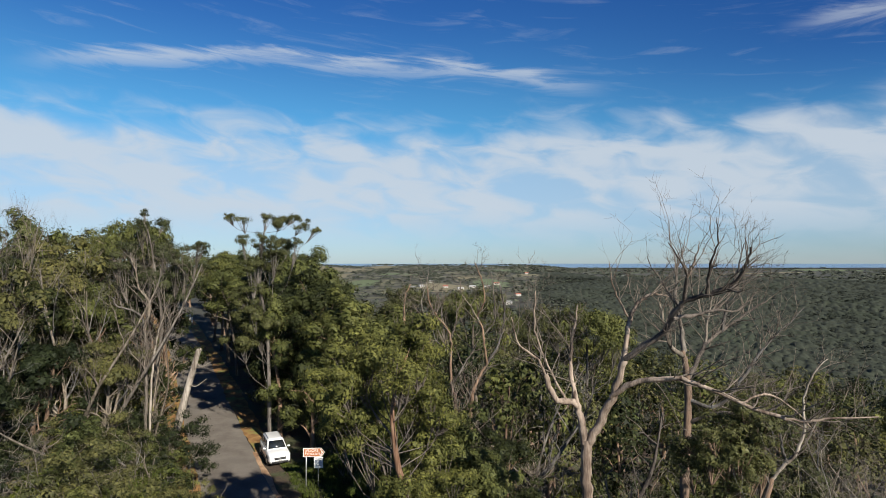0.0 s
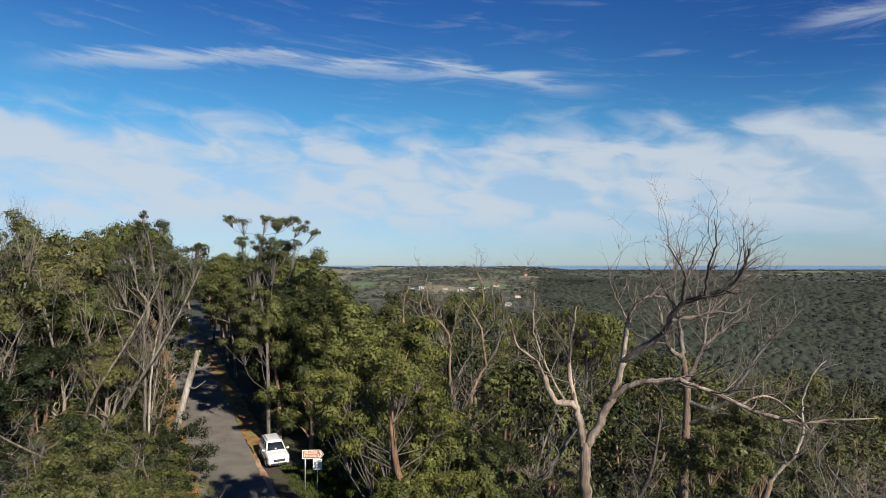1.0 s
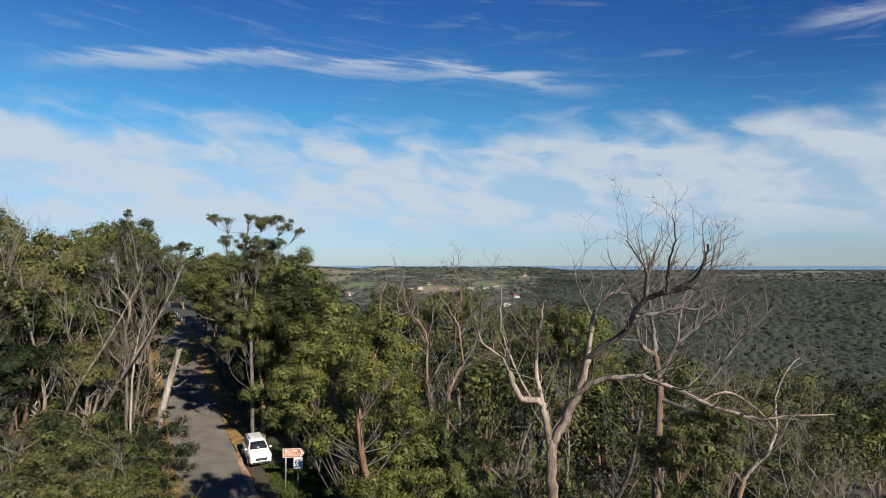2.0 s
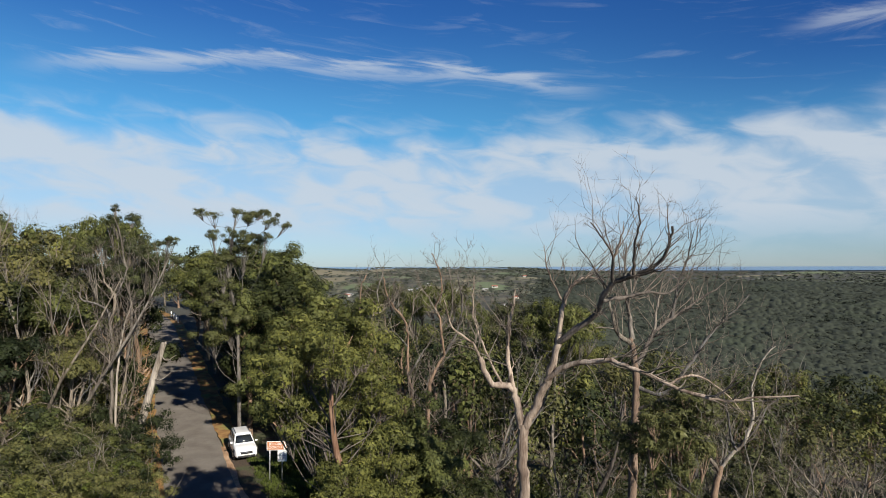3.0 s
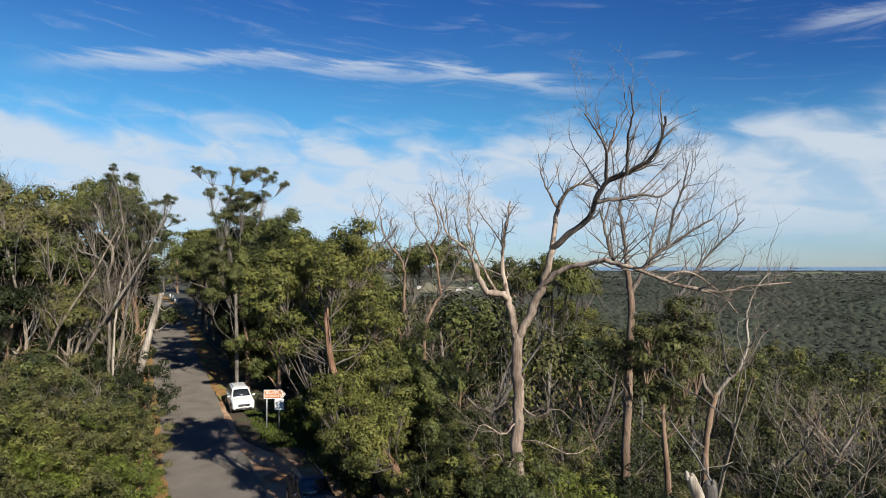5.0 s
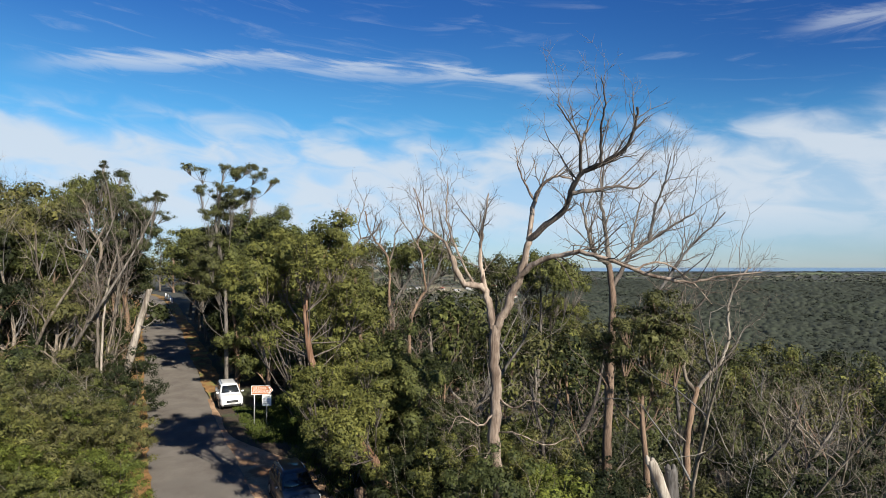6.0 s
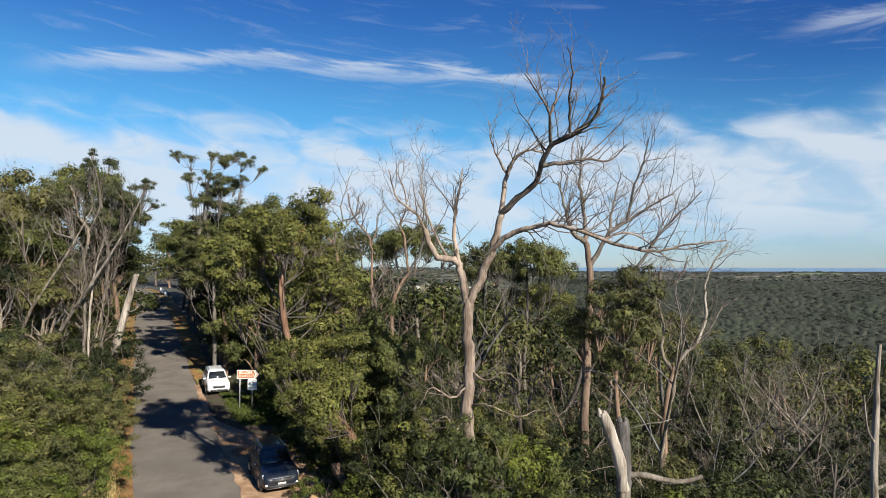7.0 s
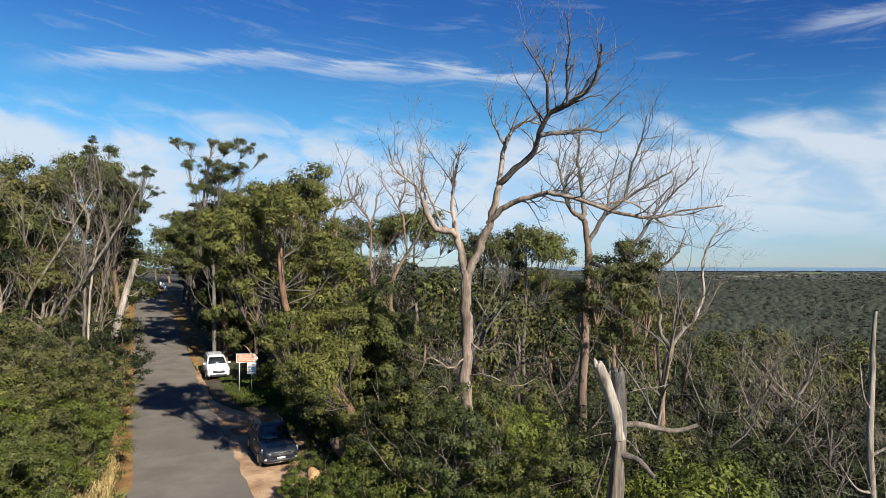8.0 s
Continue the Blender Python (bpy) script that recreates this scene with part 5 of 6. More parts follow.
    for x in (-0.3, 0.2):
        part("wiper", loft([[(x + k * 0.45 + 0.01 * math.cos(a), -1.035 + 0.05 * k, 1.112 + 0.03 * k + 0.008 * math.sin(a)) for a in np.linspace(0, 6.283, 5, endpoint=False)] for k in (0, 1)]), PLASTIC, car)
    return car


def parked(car, x, y, turn=26.8):
    tilt = math.degrees(math.atan2(float(road_z(y + 1.5) - road_z(y - 1.5)), 3.35))
    car.matrix_basis = pose(x, y, float(road_z(y)) + 0.03) @ pose(0, 0, 0, 0, 0, turn) @ pose(0, 0, 0, tilt, 0, 0)
    return car


parked(suv("car", PAINT_WHITE, "white compact sport utility car parked on the verge", PLASTIC), -15.55, 51.4)
parked(suv("car", PAINT_DARK, "dark blue sport utility car parked on the gravel shoulder", CHROME), -5.2, 31.5, 27.0)


def lettering(text, size, place, parent, material):
    data = bpy.data.curves.new("lettering", "FONT")
    data.body, data.size, data.extrude, data.align_x, data.align_y = text, size, 0.002, "CENTER", "CENTER"
    holder = bpy.data.objects.new("lettering", data)
    me = bpy.data.meshes.new_from_object(holder)
    bpy.data.objects.remove(holder)
    me.materials.append(material)
    ob = under("lettering", me, parent)
    ob.matrix_basis = pose(*place, 90, 0, 0)
    return ob


def arrow_sign():
    """A brown tourist sign with an arrow end on a post, and a small white board on the next post."""
    ob = tagged(new("direction_sign"), "brown lookout arrow sign on two steel posts", "sign")

    def panel(w0, w1, h, y, material, name, tip):
        bm = bmesh.new()
        outline = [(w0, -h), (w1 - tip, -h), (w1, 0), (w1 - tip, h), (w0, h)]
        lower, upper = [bm.verts.new((x, y, z)) for x, z in outline], [bm.verts.new((x, y - 0.004, z)) for x, z in outline]
        bm.faces.new(lower)
        bm.faces.new(reversed(upper))
        for i in range(5):
            bm.faces.new((lower[i], lower[(i + 1) % 5], upper[(i + 1) % 5], upper[i]))
        p = part(name, bm, material, ob, flat=True)
        p.location = (0, 0, 2.55)
        return p
    panel(-0.22, 1.38, 0.33, 0.0, WHITE_SIGN, "border", 0.26)
    panel(-0.18, 1.06, 0.29, -0.006, BROWN_SIGN, "panel", 0.0)
    face = panel(1.0, 1.34, 0.29, -0.006, BROWN_SIGN, "arrow_end", 0.23)
    bm = bmesh.new()
    for z in (-1, 1):
        bm.faces.new([bm.verts.new(p) for p in ((0.98, -0.014, 0), (1.12, -0.014, z * 0.24), (1.0, -0.014, z * 0.24), (0.86, -0.014, 0))][::1])
    for v in bm.verts:
        v.co.x += 0.0
    for v in bm.verts:
        v.co.x = 1.27 - (v.co.x - 0.86) if abs(v.co.z) > 0.1 else 1.27 - (0.98 - v.co.x) + 0.0
    bmesh.ops.remove_doubles(bm, verts=bm.verts, dist=0.001)
    chevron = part("chevron", bm, WHITE_SIGN, ob, "white arrow chevron", True)
    chevron.location = (0, 0, 2.55)
    lettering("JELLORE", 0.26, (0.42, -0.012, 2.68), ob, WHITE_SIGN)
    lettering("LOOKOUT", 0.26, (0.42, -0.012, 2.43), ob, WHITE_SIGN)
    for x in (0.0, 0.9):
        bm = bmesh.new()
        bmesh.ops.create_cone(bm, segments=12, radius1=0.04, radius2=0.04, depth=3.2, cap_ends=True, matrix=pose(x, 0.045, 1.28))
        part("post", bm, STEEL, ob)
    board = part("notice_board", block(0.58, 1.25, -0.012, 0.004, 1.38, 2.2, 0.003), WHITE_SIGN, ob, "white notice board with faint print", True)
    for k in range(5):
        part("print_bar", block(0.66, 1.17 - 0.07 * (k % 2), -0.016, -0.012, 2.06 - 0.13 * k, 2.1 - 0.13 * k, 0.0), GREY_PRINT, board, flat=True)
    ob.matrix_basis = pose(-11.5, 45.3, float(terrain(-11.5, 45.3)), 0, 0, 4.0)
    return ob


arrow_sign()


def boulder(x, y, size, seed, label):
    g = np.random.default_rng(seed)
    bm = bmesh.new()
    bmesh.ops.create_icosphere(bm, subdivisions=3, radius=1.0)
    for v in bm.verts:
        p = v.co.copy()
        k = 1 + 0.35 * noise.noise(p * 1.1 + Vector((seed, 0, 0))) + 0.1 * noise.noise(p * 3.5)
        v.co = Vector((p.x * size[0], p.y * size[1], p.z * size[2])) * k
    ob = new("boulder", bm_mesh("boulder", bm, SANDSTONE))
    ob.matrix_basis = pose(x, y, float(terrain(x, y)) + size[2] * 0.3, 0, 12, seed * 40)
    return tagged(ob, label, "rock")


boulder(-2.0, 26.8, (0.34, 0.34, 0.75), 3, "orange sandstone boulder at the edge of the shoulder")


# white posts at the bend
post = None
for k, y in enumerate((124.0, 127.5, 131.0, 134.5)):
    x = float(road_x(y) + 3.4 / 0.893)
    m = pose(x, y, float(terrain(x, y)) - 0.05)
    if post is None:
        post = tagged(new("guide_post"), "white roadside guide post at the bend", "post", "guide posts")
        part("stake", block(-0.11, 0.11, -0.11, 0.11, 0, 1.25, 0.01), WHITE_SIGN, post)
        part("cap", block(-0.12, 0.12, -0.12, 0.12, 1.25, 1.32, 0.01), GREY_PRINT, post)
        post.matrix_basis = m
    else:
        copy_thing(post, m)


def house(x, y, w, d, h, turn, roof_material):
    ob = tagged(new("house"), "small pale farmhouse with a pitched roof on the far slope", "house", "valley houses")
    part("wall", block(-w / 2, w / 2, -d / 2, d / 2, -2.0, h, 0.0), HOUSE_WALL, ob, flat=True)
    bm = bmesh.new()
    e, r = 0.6, h + 0.3 * d
    low = [bm.verts.new(p) for p in ((-w / 2 - e, -d / 2 - e, h), (w / 2 + e, -d / 2 - e, h), (w / 2 + e, d / 2 + e, h), (-w / 2 - e, d / 2 + e, h))]
    top = [bm.verts.new((-w / 2 + 1, 0, r)), bm.verts.new((w / 2 - 1, 0, r))]
    bm.faces.new((low[0], low[1], top[1], top[0]))
    bm.faces.new((low[2], low[3], top[0], top[1]))
    bm.faces.new((low[1], low[2], top[1]))
    bm.faces.new((low[3], low[0], top[0]))
    bm.faces.new(reversed(low))
    part("roof", bm, roof_material, ob, flat=True)
    for k in (-0.25, 0.25):
        part("window", block(k * w - 0.7, k * w + 0.7, -d / 2 - 0.06, -d / 2 + 0.02, 0.9, 2.2, 0.0), GLASS, ob, flat=True)
    ob.matrix_basis = pose(x, y, float(terrain(x, y)), 0, 0, turn)


g = np.random.default_rng(91)
for k, (px, dist) in enumerate(((-0.05, 1300), (-0.035, 1330), (0.005, 1320), (0.03, 1280), (0.05, 1350), (-0.155, 1250), (-0.15, 1270), (0.11, 1020), (0.125, 1150), (0.075, 1380), (-0.02, 1450), (0.09, 1500), (0.3, 2300), (0.53, 2500), (0.14, 1800), (0.21, 1700))):
    house(px * dist, dist, g.uniform(9, 16), g.uniform(7, 9), 3.2, g.uniform(-30, 30), (ROOF_GREY, ROOF_GREY, ROOF_RED)[k % 3])


# ---- grass ----
def tufts(name, places, heights, blades, seed, material, label):
    """Tufts of thin blades."""
    g = np.random.default_rng(seed)
    p = np.repeat(places, blades, axis=0)
    h = np.repeat(heights, blades)[:, None]
    n = len(p)
    p = p + np.concatenate([g.normal(0, 0.12, (n, 2)), np.zeros((n, 1))], 1)
    tip = p + np.concatenate([g.normal(0, 0.3, (n, 2)) * h, h * g.uniform(0.6, 1.1, (n, 1))], 1)
    side = np.concatenate([g.normal(0, 1, (n, 2)), np.zeros((n, 1))], 1)
    side *= 0.02 / (np.linalg.norm(side, axis=1)[:, None] + 1e-6)
    mid = p * 0.5 + tip * 0.5 + np.array([0, 0, 0.05])
    v = np.stack([p - side, p + side, mid + side * 0.7, tip, mid - side * 0.7], 1).reshape(-1, 3)
    i = np.arange(n)[:, None] * 5
    f = np.concatenate([i + np.array([0, 1, 2, 4]), i + np.array([4, 2, 3, 3])])
    return tagged(new(name, mesh_of(name, v, f, material, True)), label, "grass", kind="stuff")


def along(seed, count, y0, y1, d0, d1):
    g = np.random.default_rng(seed)
    y, d = g.uniform(y0, y1, count), g.uniform(d0, d1, count)
    x = road_x(y) + d / 0.893
    return np.stack([x, y, terrain(x, y)], -1), g


pts, g = along(301, 900, 16, 32, -5.6, -3.2)
tufts("grass", pts, g.uniform(0.3, 0.75, len(pts)), 9, 302, STRAW, "tall dry straw-coloured grass beside the road")
pts, g = along(303, 1200, 18, 75, -4.6, -2.7)
tufts("grass", pts, g.uniform(0.12, 0.3, len(pts)), 7, 304, LEAF_OLIVE, "short roadside grass along the asphalt")
pts, g = along(305, 2200, 15, 53, 6.0, 10.0)
tufts("grass", pts, g.uniform(0.2, 0.5, len(pts)), 8, 306, LEAF_BRIGHT, "green grass around the sign posts")
pts, g = along(307, 900, 41, 50, 4.0, 7.5)
tufts("grass", pts, g.uniform(0.15, 0.4, len(pts)), 8, 308, LEAF_BRIGHT, "green grass patch under the arrow sign")


# ---- bushland ----
# right of the road, from the sign back to the bend
for x, y, h, k in ((-1.0, 32.6, 9.6, 1), (-3.6, 38.5, 10.5, 0), (-5.6, 47.0, 12.0, 0), (-9.2, 51.0, 13.0, 0), (-0.2, 33.5, 9.0, 1), (2.5, 37.0, 7.0, 3), (1.4, 30.0, 7.0, 0), (-12.2, 57.0, 15.0, 3), (-15.5, 64.0, 15.5, 0), (-20.5, 70.0, 15.0, 0),
                   (-24.5, 78.0, 14.5, 3), (-29.0, 87.0, 14.0, 0), (-34.5, 97.0, 13.5, 2), (-40.5, 108.0, 13.5, 0), (-47.0, 120.0, 13.0, 3)):
    gums[k].put(x, y, h / 10, any_turn())
    claim(x, y, 3.0)
# tall screen on the west side
for x, y, h, k in ((-31.5, 52.5, 15.5, 2), (-35.0, 52.0, 17.0, 2), (-39.5, 46.5, 17.0, 3), (-43.5, 52.5, 18.5, 2), (-33.4, 43.0, 14.5, 2), (-41.0, 58.5, 18.5, 0), (-16.2, 55.4, 12.5, 0), (-12.8, 53.6, 11.0, 1)):
    gums[k].put(x, y, h / 10, any_turn(), wide=h / 12)
    claim(x, y, 2.6)
# left of the road
for x, y, h, k in ((-27.6, 46.4, 10.0, 2), (-31.0, 44.8, 11.0, 3), (-34.4, 43.0, 11.5, 2), (-38.0, 44.6, 12.5, 3), (-30.5, 50.0, 13.0, 0), (-36.0, 50.0, 14.0, 2), (-29.5, 60.0, 15.5, 3), (-33.0, 54.0, 15.0, 2), (-36.0, 47.0, 16.0, 3), (-38.5, 65.0, 17.0, 0), (-45.0, 55.0, 17.0, 2), (-48.0, 72.0, 17.0, 3), (-41.5, 82.0, 15.0, 0),
                   (-47.0, 93.0, 14.0, 3), (-54.0, 105.0, 14.0, 0), (-30.0, 38.0, 10.0, 3)):
    gums[k].put(x, y, h / 10, any_turn())
    claim(x, y, 3.0)


def bush(seed, tries, area, choose, sizes, limits, open_to, looks=(0, 1, 2, 3), bushes=(0, 1, 2, 3)):
    """Plants scattered over an area, none too close to another. choose: from a number in 0..1 to a kind; open_to: where they may stand."""
    g = np.random.default_rng(seed)
    kinds = {"gum": gums, "light": light_gums, "dead": deads, "thicket": thickets, "shrub": shrubs, "wattle": wattles}
    gaps = {"gum": 3.0, "light": 3.0, "dead": 2.0, "thicket": 1.4, "shrub": 1.4, "wattle": 2.2}
    count = dict.fromkeys(kinds, 0)
    for _ in range(tries):
        x, y = area(g)
        d = float(beside(x, y))
        name = choose(g.uniform())
        if not open_to(x, y, d, name) or count[name] >= limits[name] or not free(x, y, gaps[name]):
            continue
        lo, hi = sizes[name]
        wide, tall = g.uniform(lo, hi), g.uniform(0.9, 1.15)
        row = kinds[name]
        which = looks[int(g.integers(len(looks)))] if name == "shrub" else bushes[int(g.integers(len(bushes)))] if name == "wattle" else int(g.integers(len(row)))
        if name == "wattle" and y > 33:
            row, which = far_wattles, int(g.integers(len(far_wattles)))
        row[which].put(x, y, wide * tall, g.uniform(0, 360), g.uniform(-5, 5) if name == "dead" else 0.0, wide=wide)
        claim(x, y, gaps[name] * 0.8 * (1.0 if name != "shrub" else wide * 0.75))
        count[name] += 1


# thick scrub between the shoulder and the dead gum
for x, y, h, k in ((-5.0, 41.0, 5.5, 3), (-3.9, 36.2, 5.0, 1), (-2.4, 34.2, 5.5, 0), (-5.4, 46.0, 4.6, 3), (-7.0, 48.4, 5.2, 0), (-0.4, 31.6, 6.2, 1), (1.6, 27.6, 5.4, 0), (2.6, 27.0, 5.0, 1), (3.0, 30.4, 6.0, 0), (0.6, 31.8, 6.4, 1), (-6.0, 51.0, 7.0, 0), (2.6, 33.6, 6.2, 0),
                   (-2.0, 38.6, 6.5, 1), (0.2, 36.0, 6.5, 2), (5.4, 28.8, 5.0, 1), (7.4, 29.4, 5.6, 2), (-10.2, 54.5, 5.0, 0), (-13.6, 58.5, 5.0, 1), (-16.4, 63.0, 5.5, 0), (-19.6, 67.5, 5.5, 1), (-23.2, 74.5, 5.5, 0), (-27.2, 82.0, 5.5, 1), (-31.5, 91.5, 5.5, 0),
                   (-22.6, 44.4, 4.4, 1), (-24.6, 45.8, 4.8, 2), (9.4, 27.5, 5.0, 0), (13.0, 28.5, 4.8, 2), (14.5, 24.5, 4.0, 0), (-27.0, 39.5, 5.0, 2), (-29.6, 56.5, 5.5, 0), (-33.0, 63.5, 5.5, 1), (-36.3, 70.0, 5.5, 0), (-27.6, 51.0, 5.5, 0), (-30.5, 48.5, 5.5, 1), (-34.0, 44.5, 5.5, 0), (-38.0, 48.0, 5.5, 2)):
    wattles[k].put(x, y, h / 5.4, any_turn())
    claim(x, y, 1.6)
# screen below the pale trunks, and green scrub at the dead gum's foot
for x, y, h, k in ((-21.0, 45.3, 6.2, 0), (-12.9, 28.4, 4.3, 3), (-17.7, 33.2, 6.3, 2), (-16.0, 35.0, 5.0, 2), (-22.4, 36.0, 7.4, 2), (-20.4, 31.4, 5.6, 1), (-15.2, 25.8, 3.8, 1), (-18.0, 28.6, 4.2, 3), (-24.8, 40.2, 6.8, 1), (-26.4, 46.4, 6.0, 0), (-28.4, 44.6, 6.0, 1), (-30.4, 42.2, 6.0, 2), (-33.0, 40.4, 6.0, 0), (4.4, 23.2, 5.6, 1), (6.5, 23.4, 5.2, 3), (10.2, 16.6, 5.6, 3), (12.2, 18.8, 5.0, 3), (5.6, 19.4, 3.0, 3), (7.6, 20.4, 4.6, 1), (13.8, 21.4, 5.6, 1), (16.6, 23.6, 5.8, 0), (18.0, 20.0, 4.6, 0), (20.6, 24.6, 5.6, 0), (15.2, 18.0, 3.6, 0), (11.2, 21.4, 4.6, 0), (14.8, 25.4, 5.0, 0), (18.6, 26.4, 5.4, 0), (23.0, 25.6, 5.4, 0), (9.6, 19.2, 3.8, 3), (9.4, 23.6, 4.8, 0), (19.1, 29.2, 7.6, 0), (17.0, 27.6, 6.4, 0), (21.2, 27.2, 6.6, 0), (16.4, 21.6, 5.4, 0), (19.4, 19.0, 5.0, 0), (13.4, 16.4, 4.0, 0), (12.6, 24.2, 5.6, 2), (23.2, 41.4, 10.0, 2), (27.0, 36.0, 8.0, 0), (25.6, 30.4, 7.0, 0)):
    wattles[k].put(x, y, h / 5.4, any_turn())
    claim(x, y, 1.5)
for x, y, h, k in ((3.9, 24.4, 3.6, 1), (5.7, 24.3, 4.6, 1), (5.4, 22.6, 3.6, 0), (14.6, 19.4, 4.2, 1), (18.8, 23.6, 5.0, 0), (21.8, 22.4, 5.0, 0), (-25.6, 45.6, 5.0, 1), (-28.6, 41.0, 5.4, 1), (-31.5, 39.5, 5.6, 0), (-24.0, 38.2, 5.0, 1), (-26.4, 36.4, 5.2, 0), (-29.0, 35.4, 5.6, 1), (-21.8, 38.8, 4.4, 1), (-22.6, 41.6, 5.6, 1), (15.5, 18.5, 4.2, 0), (17.6, 19.6, 4.6, 0), (19.6, 18.4, 4.2, 0), (18.2, 16.8, 3.6, 0), (20.6, 20.6, 5.0, 1), (14.4, 20.6, 4.6, 1)):
    thickets[k].put(x, y, h / 2.8, any_turn())
for x, y, h, k in ((-0.4, 24.6, 2.2, 0), (0.7, 23.4, 2.2, 0), (1.9, 22.2, 2.4, 0), (3.1, 21.0, 2.6, 0), (0.4, 26.0, 2.6, 0), (1.7, 24.9, 2.8, 3), (4.4, 20.2, 2.8, 0), (-1.4, 24.3, 1.7, 0), (-2.6, 28.0, 1.5, 0), (-2.75, 26.0, 1.1, 0), (-2.3, 24.9, 1.4, 0), (-1.2, 27.2, 0.9, 0), (2.0, 20.4, 2.2, 0), (5.8, 17.6, 2.6, 0),
                   (-17.0, 30.0, 3.8, 0), (-19.0, 33.0, 4.0, 1), (-15.6, 27.4, 3.6, 0), (-20.4, 36.8, 4.0, 0), (-18.2, 26.4, 4.0, 1), (-22.0, 30.4, 4.4, 0), (-23.5, 34.5, 4.4, 1), (-21.0, 26.0, 4.0, 0), (-25.6, 37.5, 4.4, 0),
                   (-8.6, 47.0, 3.4, 0), (-21.2, 43.4, 3.4, 3), (-19.8, 40.4, 3.2, 2), (-20.4, 41.8, 3.0, 0)):
    shrubs[k].put(x, y, h / 2.6, any_turn())
    claim(x, y, 1.3)
gums[3].put(-18.8, 61.5, 1.45, 40.0)
claim(-18.8, 61.5, 2.5)
# crowns that reach over the road
overhang = Kind("gum_tree", gum(15, 10, 0.5, 3.6, 110, BARK_GREY, LEAF, (0.2, 0.07), limbs=10, lean=0.07, trunk_r=0.16), GUM_PARTS, "roadside eucalyptus whose high crown leans over the road", "tree", "roadside gums")
for x, y, h in ((-27.4, 77.0, 12.5), (-31.2, 84.5, 13.0), (-35.2, 92.5, 13.5), (-39.6, 101.0, 13.5)):
    overhang.put(x, y, h / 10, any_turn())
    claim(x, y, 2.0)
# under the umbrella crowns
for x, y, h, k in ((6.5, 46.0, 9.5, 0), (9.2, 44.0, 9.5, 1), (12.2, 46.5, 9.0, 2), (3.5, 45.5, 10.0, 0), (14.8, 42.5, 8.5, 1), (8.0, 50.0, 10.0, 2), (0.5, 48.0, 9.5, 2)):
    light_gums[k].put(x, y, h / 10, any_turn(), wide=0.85)
    claim(x, y, 2.4)
# behind the bend
for x, y, h, k in ((-57.0, 150.0, 13.0, 0), (-62.0, 154.0, 14.0, 2), (-67.0, 157.0, 13.0, 0), (-72.0, 160.0, 14.0, 1), (-77.0, 152.0, 14.0, 2), (-53.5, 143.0, 12.0, 1), (-82.0, 158.0, 14.0, 0)):
    light_gums[k].put(x, y, h / 10, any_turn(), wide=1.1)


def pick(**shares):
    def choose(u):
        for name, share in shares.items():
            if u < share:
                return name
            u -= share
        return name
    return choose


# single dead trees on the falling slope
for x, y, h, k in ((12.4, 24.2, 11.0, 2), (20.0, 30.0, 10.0, 0), (23.0, 31.5, 9.5, 2), (21.4, 34.0, 10.5, 1), (25.5, 34.5, 10.0, 0), (18.2, 28.4, 9.0, 2), (23.8, 27.6, 8.0, 1), (27.5, 31.0, 9.0, 2)):
    deads[k].put(x, y, h / 6.6, any_turn(), wide=h / 7.4)
    claim(x, y, 1.2)
# bare crowns over the roadside trees
for x, y, h, k in ((4.4, 42.0, 12.0, 2), (-26.0, 50.2, 12.0, 1)):
    deads[k].put(x, y, h / 6.6, any_turn(), wide=h / 8.2)
    claim(x, y, 1.2)
# low scrub close to the camera, right of the shoulder
bush(401, 2500, lambda g: (g.uniform(-3, 24), g.uniform(13, 27)), pick(shrub=0.72, thicket=0.25, dead=0.03), {"shrub": (0.75, 1.25), "thicket": (0.7, 1.0), "dead": (0.5, 0.7)}, {"shrub": 84, "thicket": 9, "dead": 4, "gum": 0, "light": 0},
     lambda x, y, d, name: d > 7.2 and x < 0.85 * y + 4 and (x < 9 or name != "shrub") and (x > 6 or name == "shrub"), (0, 0, 1, 2, 3))
# taller scrub behind it
bush(402, 3500, lambda g: (g.uniform(-9, 14), g.uniform(27, 48)), pick(wattle=0.4, shrub=0.2, gum=0.1, dead=0.18, thicket=0.12), {"shrub": (1.0, 1.5), "wattle": (0.8, 1.2), "thicket": (1.0, 1.6), "dead": (0.75, 1.2), "gum": (0.6, 0.85)}, {"shrub": 24, "wattle": 34, "thicket": 8, "dead": 13, "gum": 6, "light": 0},
     lambda x, y, d, name: d > 8.0 and not (name != "shrub" and x < 3.0 - 0.2 * y) and (x > 4 or name not in ("thicket", "dead")), (0, 1, 2, 3), (0, 0, 1, 2))
# bare dead scrub on the falling slope
# mostly the darkest wattles, whose leaf colour fills in for shaded gaps
bush(406, 6000, lambda g: (g.uniform(8, 46), g.uniform(20, 52)), pick(thicket=0.24, dead=0.16, wattle=0.52, shrub=0.08), {"shrub": (0.9, 1.5), "wattle": (0.75, 1.1), "thicket": (0.9, 1.5), "dead": (0.75, 1.15), "gum": (0.6, 0.85)}, {"shrub": 10, "wattle": 110, "thicket": 9, "dead": 22, "gum": 0, "light": 0},
     lambda x, y, d, name: d > 8.0 and x < 0.8 * y + 4, (0, 2, 2, 3), (0, 0, 0, 0, 1))
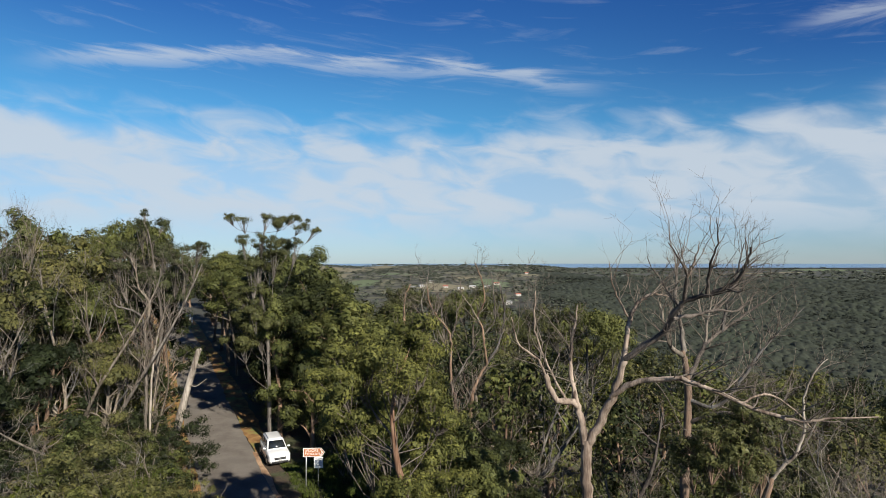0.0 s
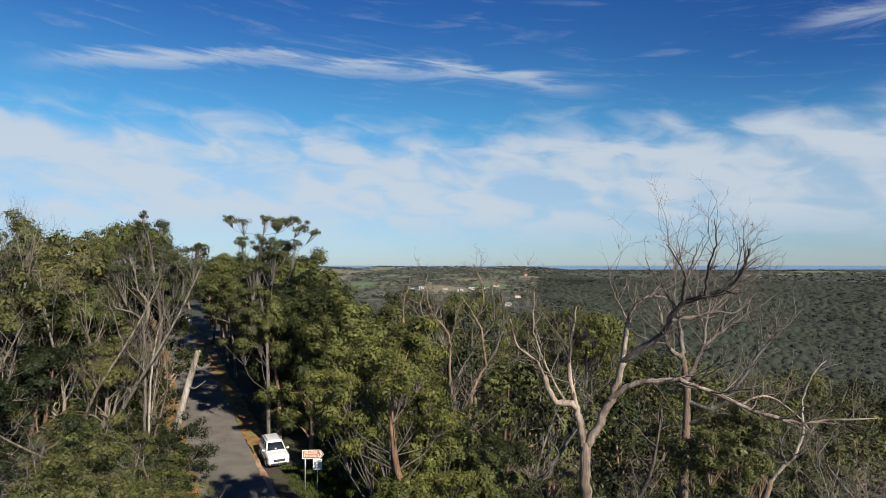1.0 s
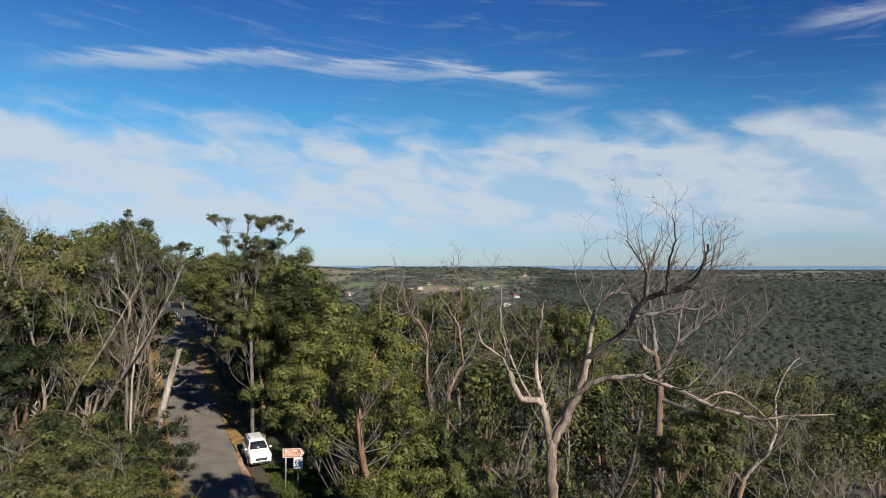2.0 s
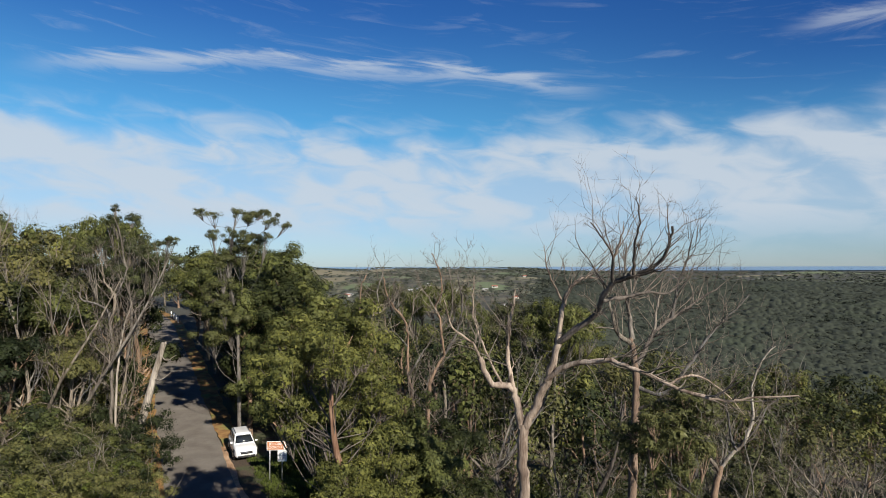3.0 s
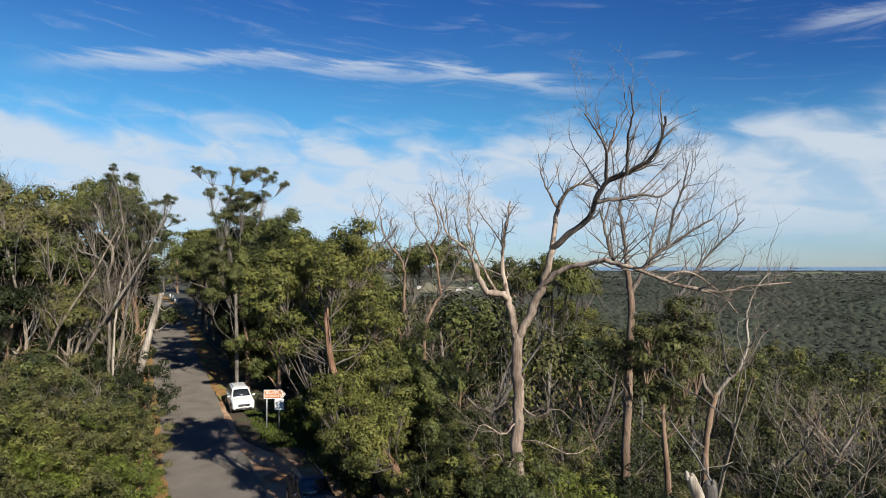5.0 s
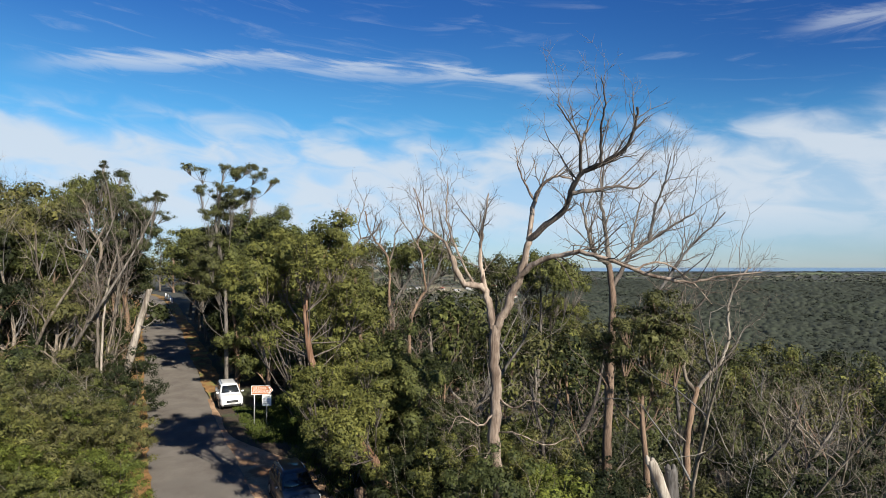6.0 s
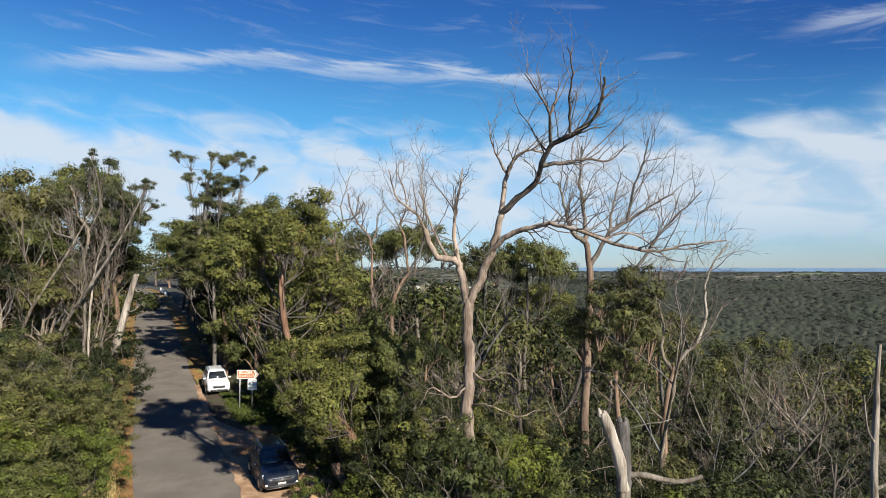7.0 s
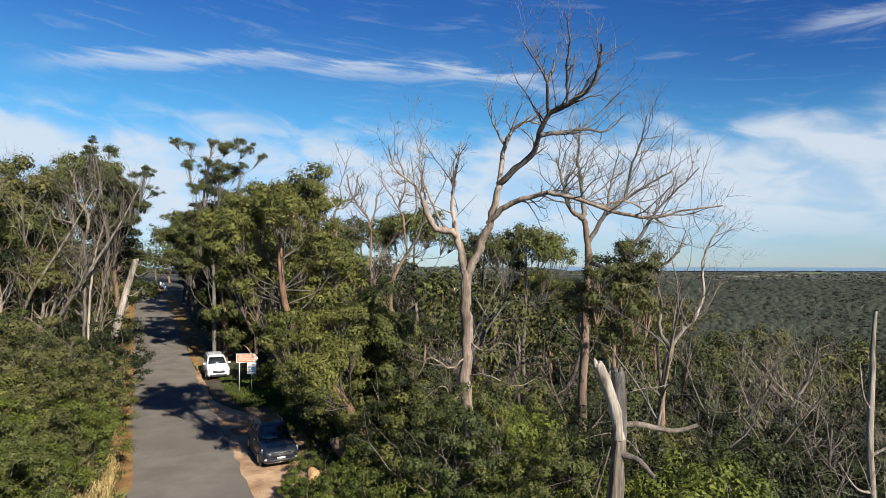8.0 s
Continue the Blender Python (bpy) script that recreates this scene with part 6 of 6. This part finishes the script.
# left of the road
bush(403, 2500, lambda g: (g.uniform(-36, -7), g.uniform(16, 42)), pick(shrub=0.44, wattle=0.14, thicket=0.34, dead=0.08), {"wattle": (0.6, 0.85), "shrub": (1.0, 1.5), "thicket": (0.9, 1.3), "dead": (0.6, 0.9), "gum": (0.6, 0.8)}, {"shrub": 70, "wattle": 14, "thicket": 36, "dead": 10, "gum": 0, "light": 0},
     lambda x, y, d, name: d < (-5.3 if name == "shrub" else -5.8) and x > -0.85 * y - 3 and not (name in ("thicket", "dead") and y < 31), (0, 1, 1, 0, 3))
bush(404, 2500, lambda g: (g.uniform(-62, -18), g.uniform(40, 75)), pick(dead=0.4, gum=0.2, wattle=0.4), {"wattle": (1.0, 1.4), "shrub": (1.4, 2.2), "thicket": (1, 1), "dead": (1.2, 1.9), "gum": (0.95, 1.4)}, {"shrub": 0, "wattle": 22, "thicket": 0, "dead": 30, "gum": 12, "light": 0},
     lambda x, y, d, name: d < -5.4 and x > -0.85 * y - 3)
# further back
bush(405, 6000, lambda g: (g.uniform(-90, 90), 46 + 62 * g.uniform() ** 0.8), pick(light=0.75, dead=0.25), {"light": (0.6, 1.0), "dead": (0.9, 1.3), "shrub": (1, 1), "gum": (1, 1), "thicket": (1, 1)}, {"light": 200, "dead": 40, "shrub": 0, "gum": 0, "thicket": 0},
     lambda x, y, d, name: (d > 8 or d < -5.5) and abs(x) < 0.83 * y + 4)


# ---- far woods ----
def wood_cover(name, points, heights, widths, quads, seed, material, label, lift=0.55, rise=2.0):
    """Far trees, each a loose heap of leafy patches."""
    rng = np.random.default_rng(seed)
    n = len(points)
    p = np.repeat(points, quads, axis=0)
    h, w = np.repeat(heights, quads)[:, None], np.repeat(widths, quads)[:, None]
    way = rng.normal(0, 1, (n * quads, 3))
    way[:, 2] = np.abs(way[:, 2]) * 0.9 - 0.25
    way /= np.linalg.norm(way, axis=1)[:, None]
    c = p + way * np.concatenate([w * 0.5, w * 0.5, h * 0.42], 1) * rng.uniform(0.6, 1.05, (n * quads, 1))
    c[:, 2] += (h * lift)[:, 0]
    normal = way + rng.normal(0, 0.4, way.shape) + np.array([0, 0, rise])
    a = np.cross(normal, rng.normal(0, 1, way.shape))
    a /= np.linalg.norm(a, axis=1)[:, None] + 1e-9
    b = np.cross(normal, a)
    b /= np.linalg.norm(b, axis=1)[:, None] + 1e-9
    s = w * rng.uniform(0.16, 0.34, (n * quads, 1)) * (14 / quads) ** 0.45
    t = s * rng.uniform(0.6, 1.2, s.shape)
    v = np.stack([c - a * s, c + b * t, c + a * s * 0.6 - b * t * 0.7], 1).reshape(-1, 3)
    ob = new(name, mesh_of(name, v, np.arange(len(v)).reshape(-1, 3), material, True))
    return tagged(ob, label, "woodland", kind="stuff")


def scatter(seed, tries, r0, r1, a0, a1, density):
    rng = np.random.default_rng(seed)
    r = np.sqrt(rng.uniform(r0 ** 2, r1 ** 2, tries))
    a = np.radians(rng.uniform(a0, a1, tries))
    x, y = r * np.sin(a), r * np.cos(a)
    keep = rng.uniform(0, 1, tries) < density(x, y, r)
    x, y = x[keep], y[keep]
    return np.stack([x, y, terrain(x, y)], -1), rng


def paddocks(x, y, r):
    keep = 0 * x + 0.9
    for cx, cy, rx, ry, _ in PADDOCKS:
        keep = np.minimum(keep, smooth(np.hypot((x - cx) / rx, (y - cy) / ry), 0.85, 1.05) + 0.03)
    return keep


def off_road(x, y, r):
    return (np.abs(beside(x, y)) > 7).astype(float)


pts, r1 = scatter(71, 1500, 106, 340, -44, 46, off_road)
wood_cover("woodland", pts, r1.uniform(7, 12, len(pts)), r1.uniform(5, 8, len(pts)), 120, 72, WOODS_NEAR, "dense gum woodland falling away into the valley")
def canopy(name, r0, r1, growth, a0, a1, columns, cell, seed, material, label):
    """A closed canopy: one rounded crown beside the other over the terrain."""
    rows = int(math.log(r1 / r0) / math.log(growth))
    r, a = np.meshgrid(r0 * growth ** np.arange(rows + 1), np.radians(np.linspace(a0, a1, columns)), indexing="ij")
    x, y = r * np.sin(a), r * np.cos(a)
    g = np.random.default_rng(seed)
    jitter, size = g.uniform(0.1, 0.9, (512, 512, 2)), g.uniform(0.3, 1.1, (512, 512)) ** 1.2
    high = np.zeros_like(x)
    ci, cj = np.floor(x / cell).astype(int), np.floor(y / cell).astype(int)
    for di in (-1, 0, 1):
        for dj in (-1, 0, 1):
            u, v = ci + di, cj + dj
            q, s = jitter[u % 512, v % 512], size[u % 512, v % 512]
            d = np.hypot(x - (u + q[..., 0]) * cell, y - (v + q[..., 1]) * cell) / (cell * (0.62 + 0.3 * s))
            high = np.maximum(high, cell * (0.25 + 0.3 * s) * np.sqrt(np.clip(1 - d * d, 0, 1)))
    high *= 1.5 + 0.4 * np.sin(x / 41 + np.sin(y / 67)) * np.sin(y / 53 + 1.0)
    high += g.normal(0, 0.3, high.shape)
    low = np.degrees(a) + 2.0 * np.sin(r / 90) + 1.5 * np.sin(r / 37 + 1)
    high -= 9 * np.maximum(smooth(low, a0 + 5, a0), smooth(low, 13, 7) * smooth(r, 800, 1000))
    high[0] = high[-1] = -2
    z = terrain(x, y) + high
    i = np.arange(x.size).reshape(x.shape)
    f = np.stack([i[:-1, :-1], i[1:, :-1], i[1:, 1:], i[:-1, 1:]], -1).reshape(-1, 4)[:, ::-1]
    return tagged(new(name, mesh_of(name, np.stack([x, y, z], -1).reshape(-1, 3), f, material)), label, "woodland", kind="stuff")


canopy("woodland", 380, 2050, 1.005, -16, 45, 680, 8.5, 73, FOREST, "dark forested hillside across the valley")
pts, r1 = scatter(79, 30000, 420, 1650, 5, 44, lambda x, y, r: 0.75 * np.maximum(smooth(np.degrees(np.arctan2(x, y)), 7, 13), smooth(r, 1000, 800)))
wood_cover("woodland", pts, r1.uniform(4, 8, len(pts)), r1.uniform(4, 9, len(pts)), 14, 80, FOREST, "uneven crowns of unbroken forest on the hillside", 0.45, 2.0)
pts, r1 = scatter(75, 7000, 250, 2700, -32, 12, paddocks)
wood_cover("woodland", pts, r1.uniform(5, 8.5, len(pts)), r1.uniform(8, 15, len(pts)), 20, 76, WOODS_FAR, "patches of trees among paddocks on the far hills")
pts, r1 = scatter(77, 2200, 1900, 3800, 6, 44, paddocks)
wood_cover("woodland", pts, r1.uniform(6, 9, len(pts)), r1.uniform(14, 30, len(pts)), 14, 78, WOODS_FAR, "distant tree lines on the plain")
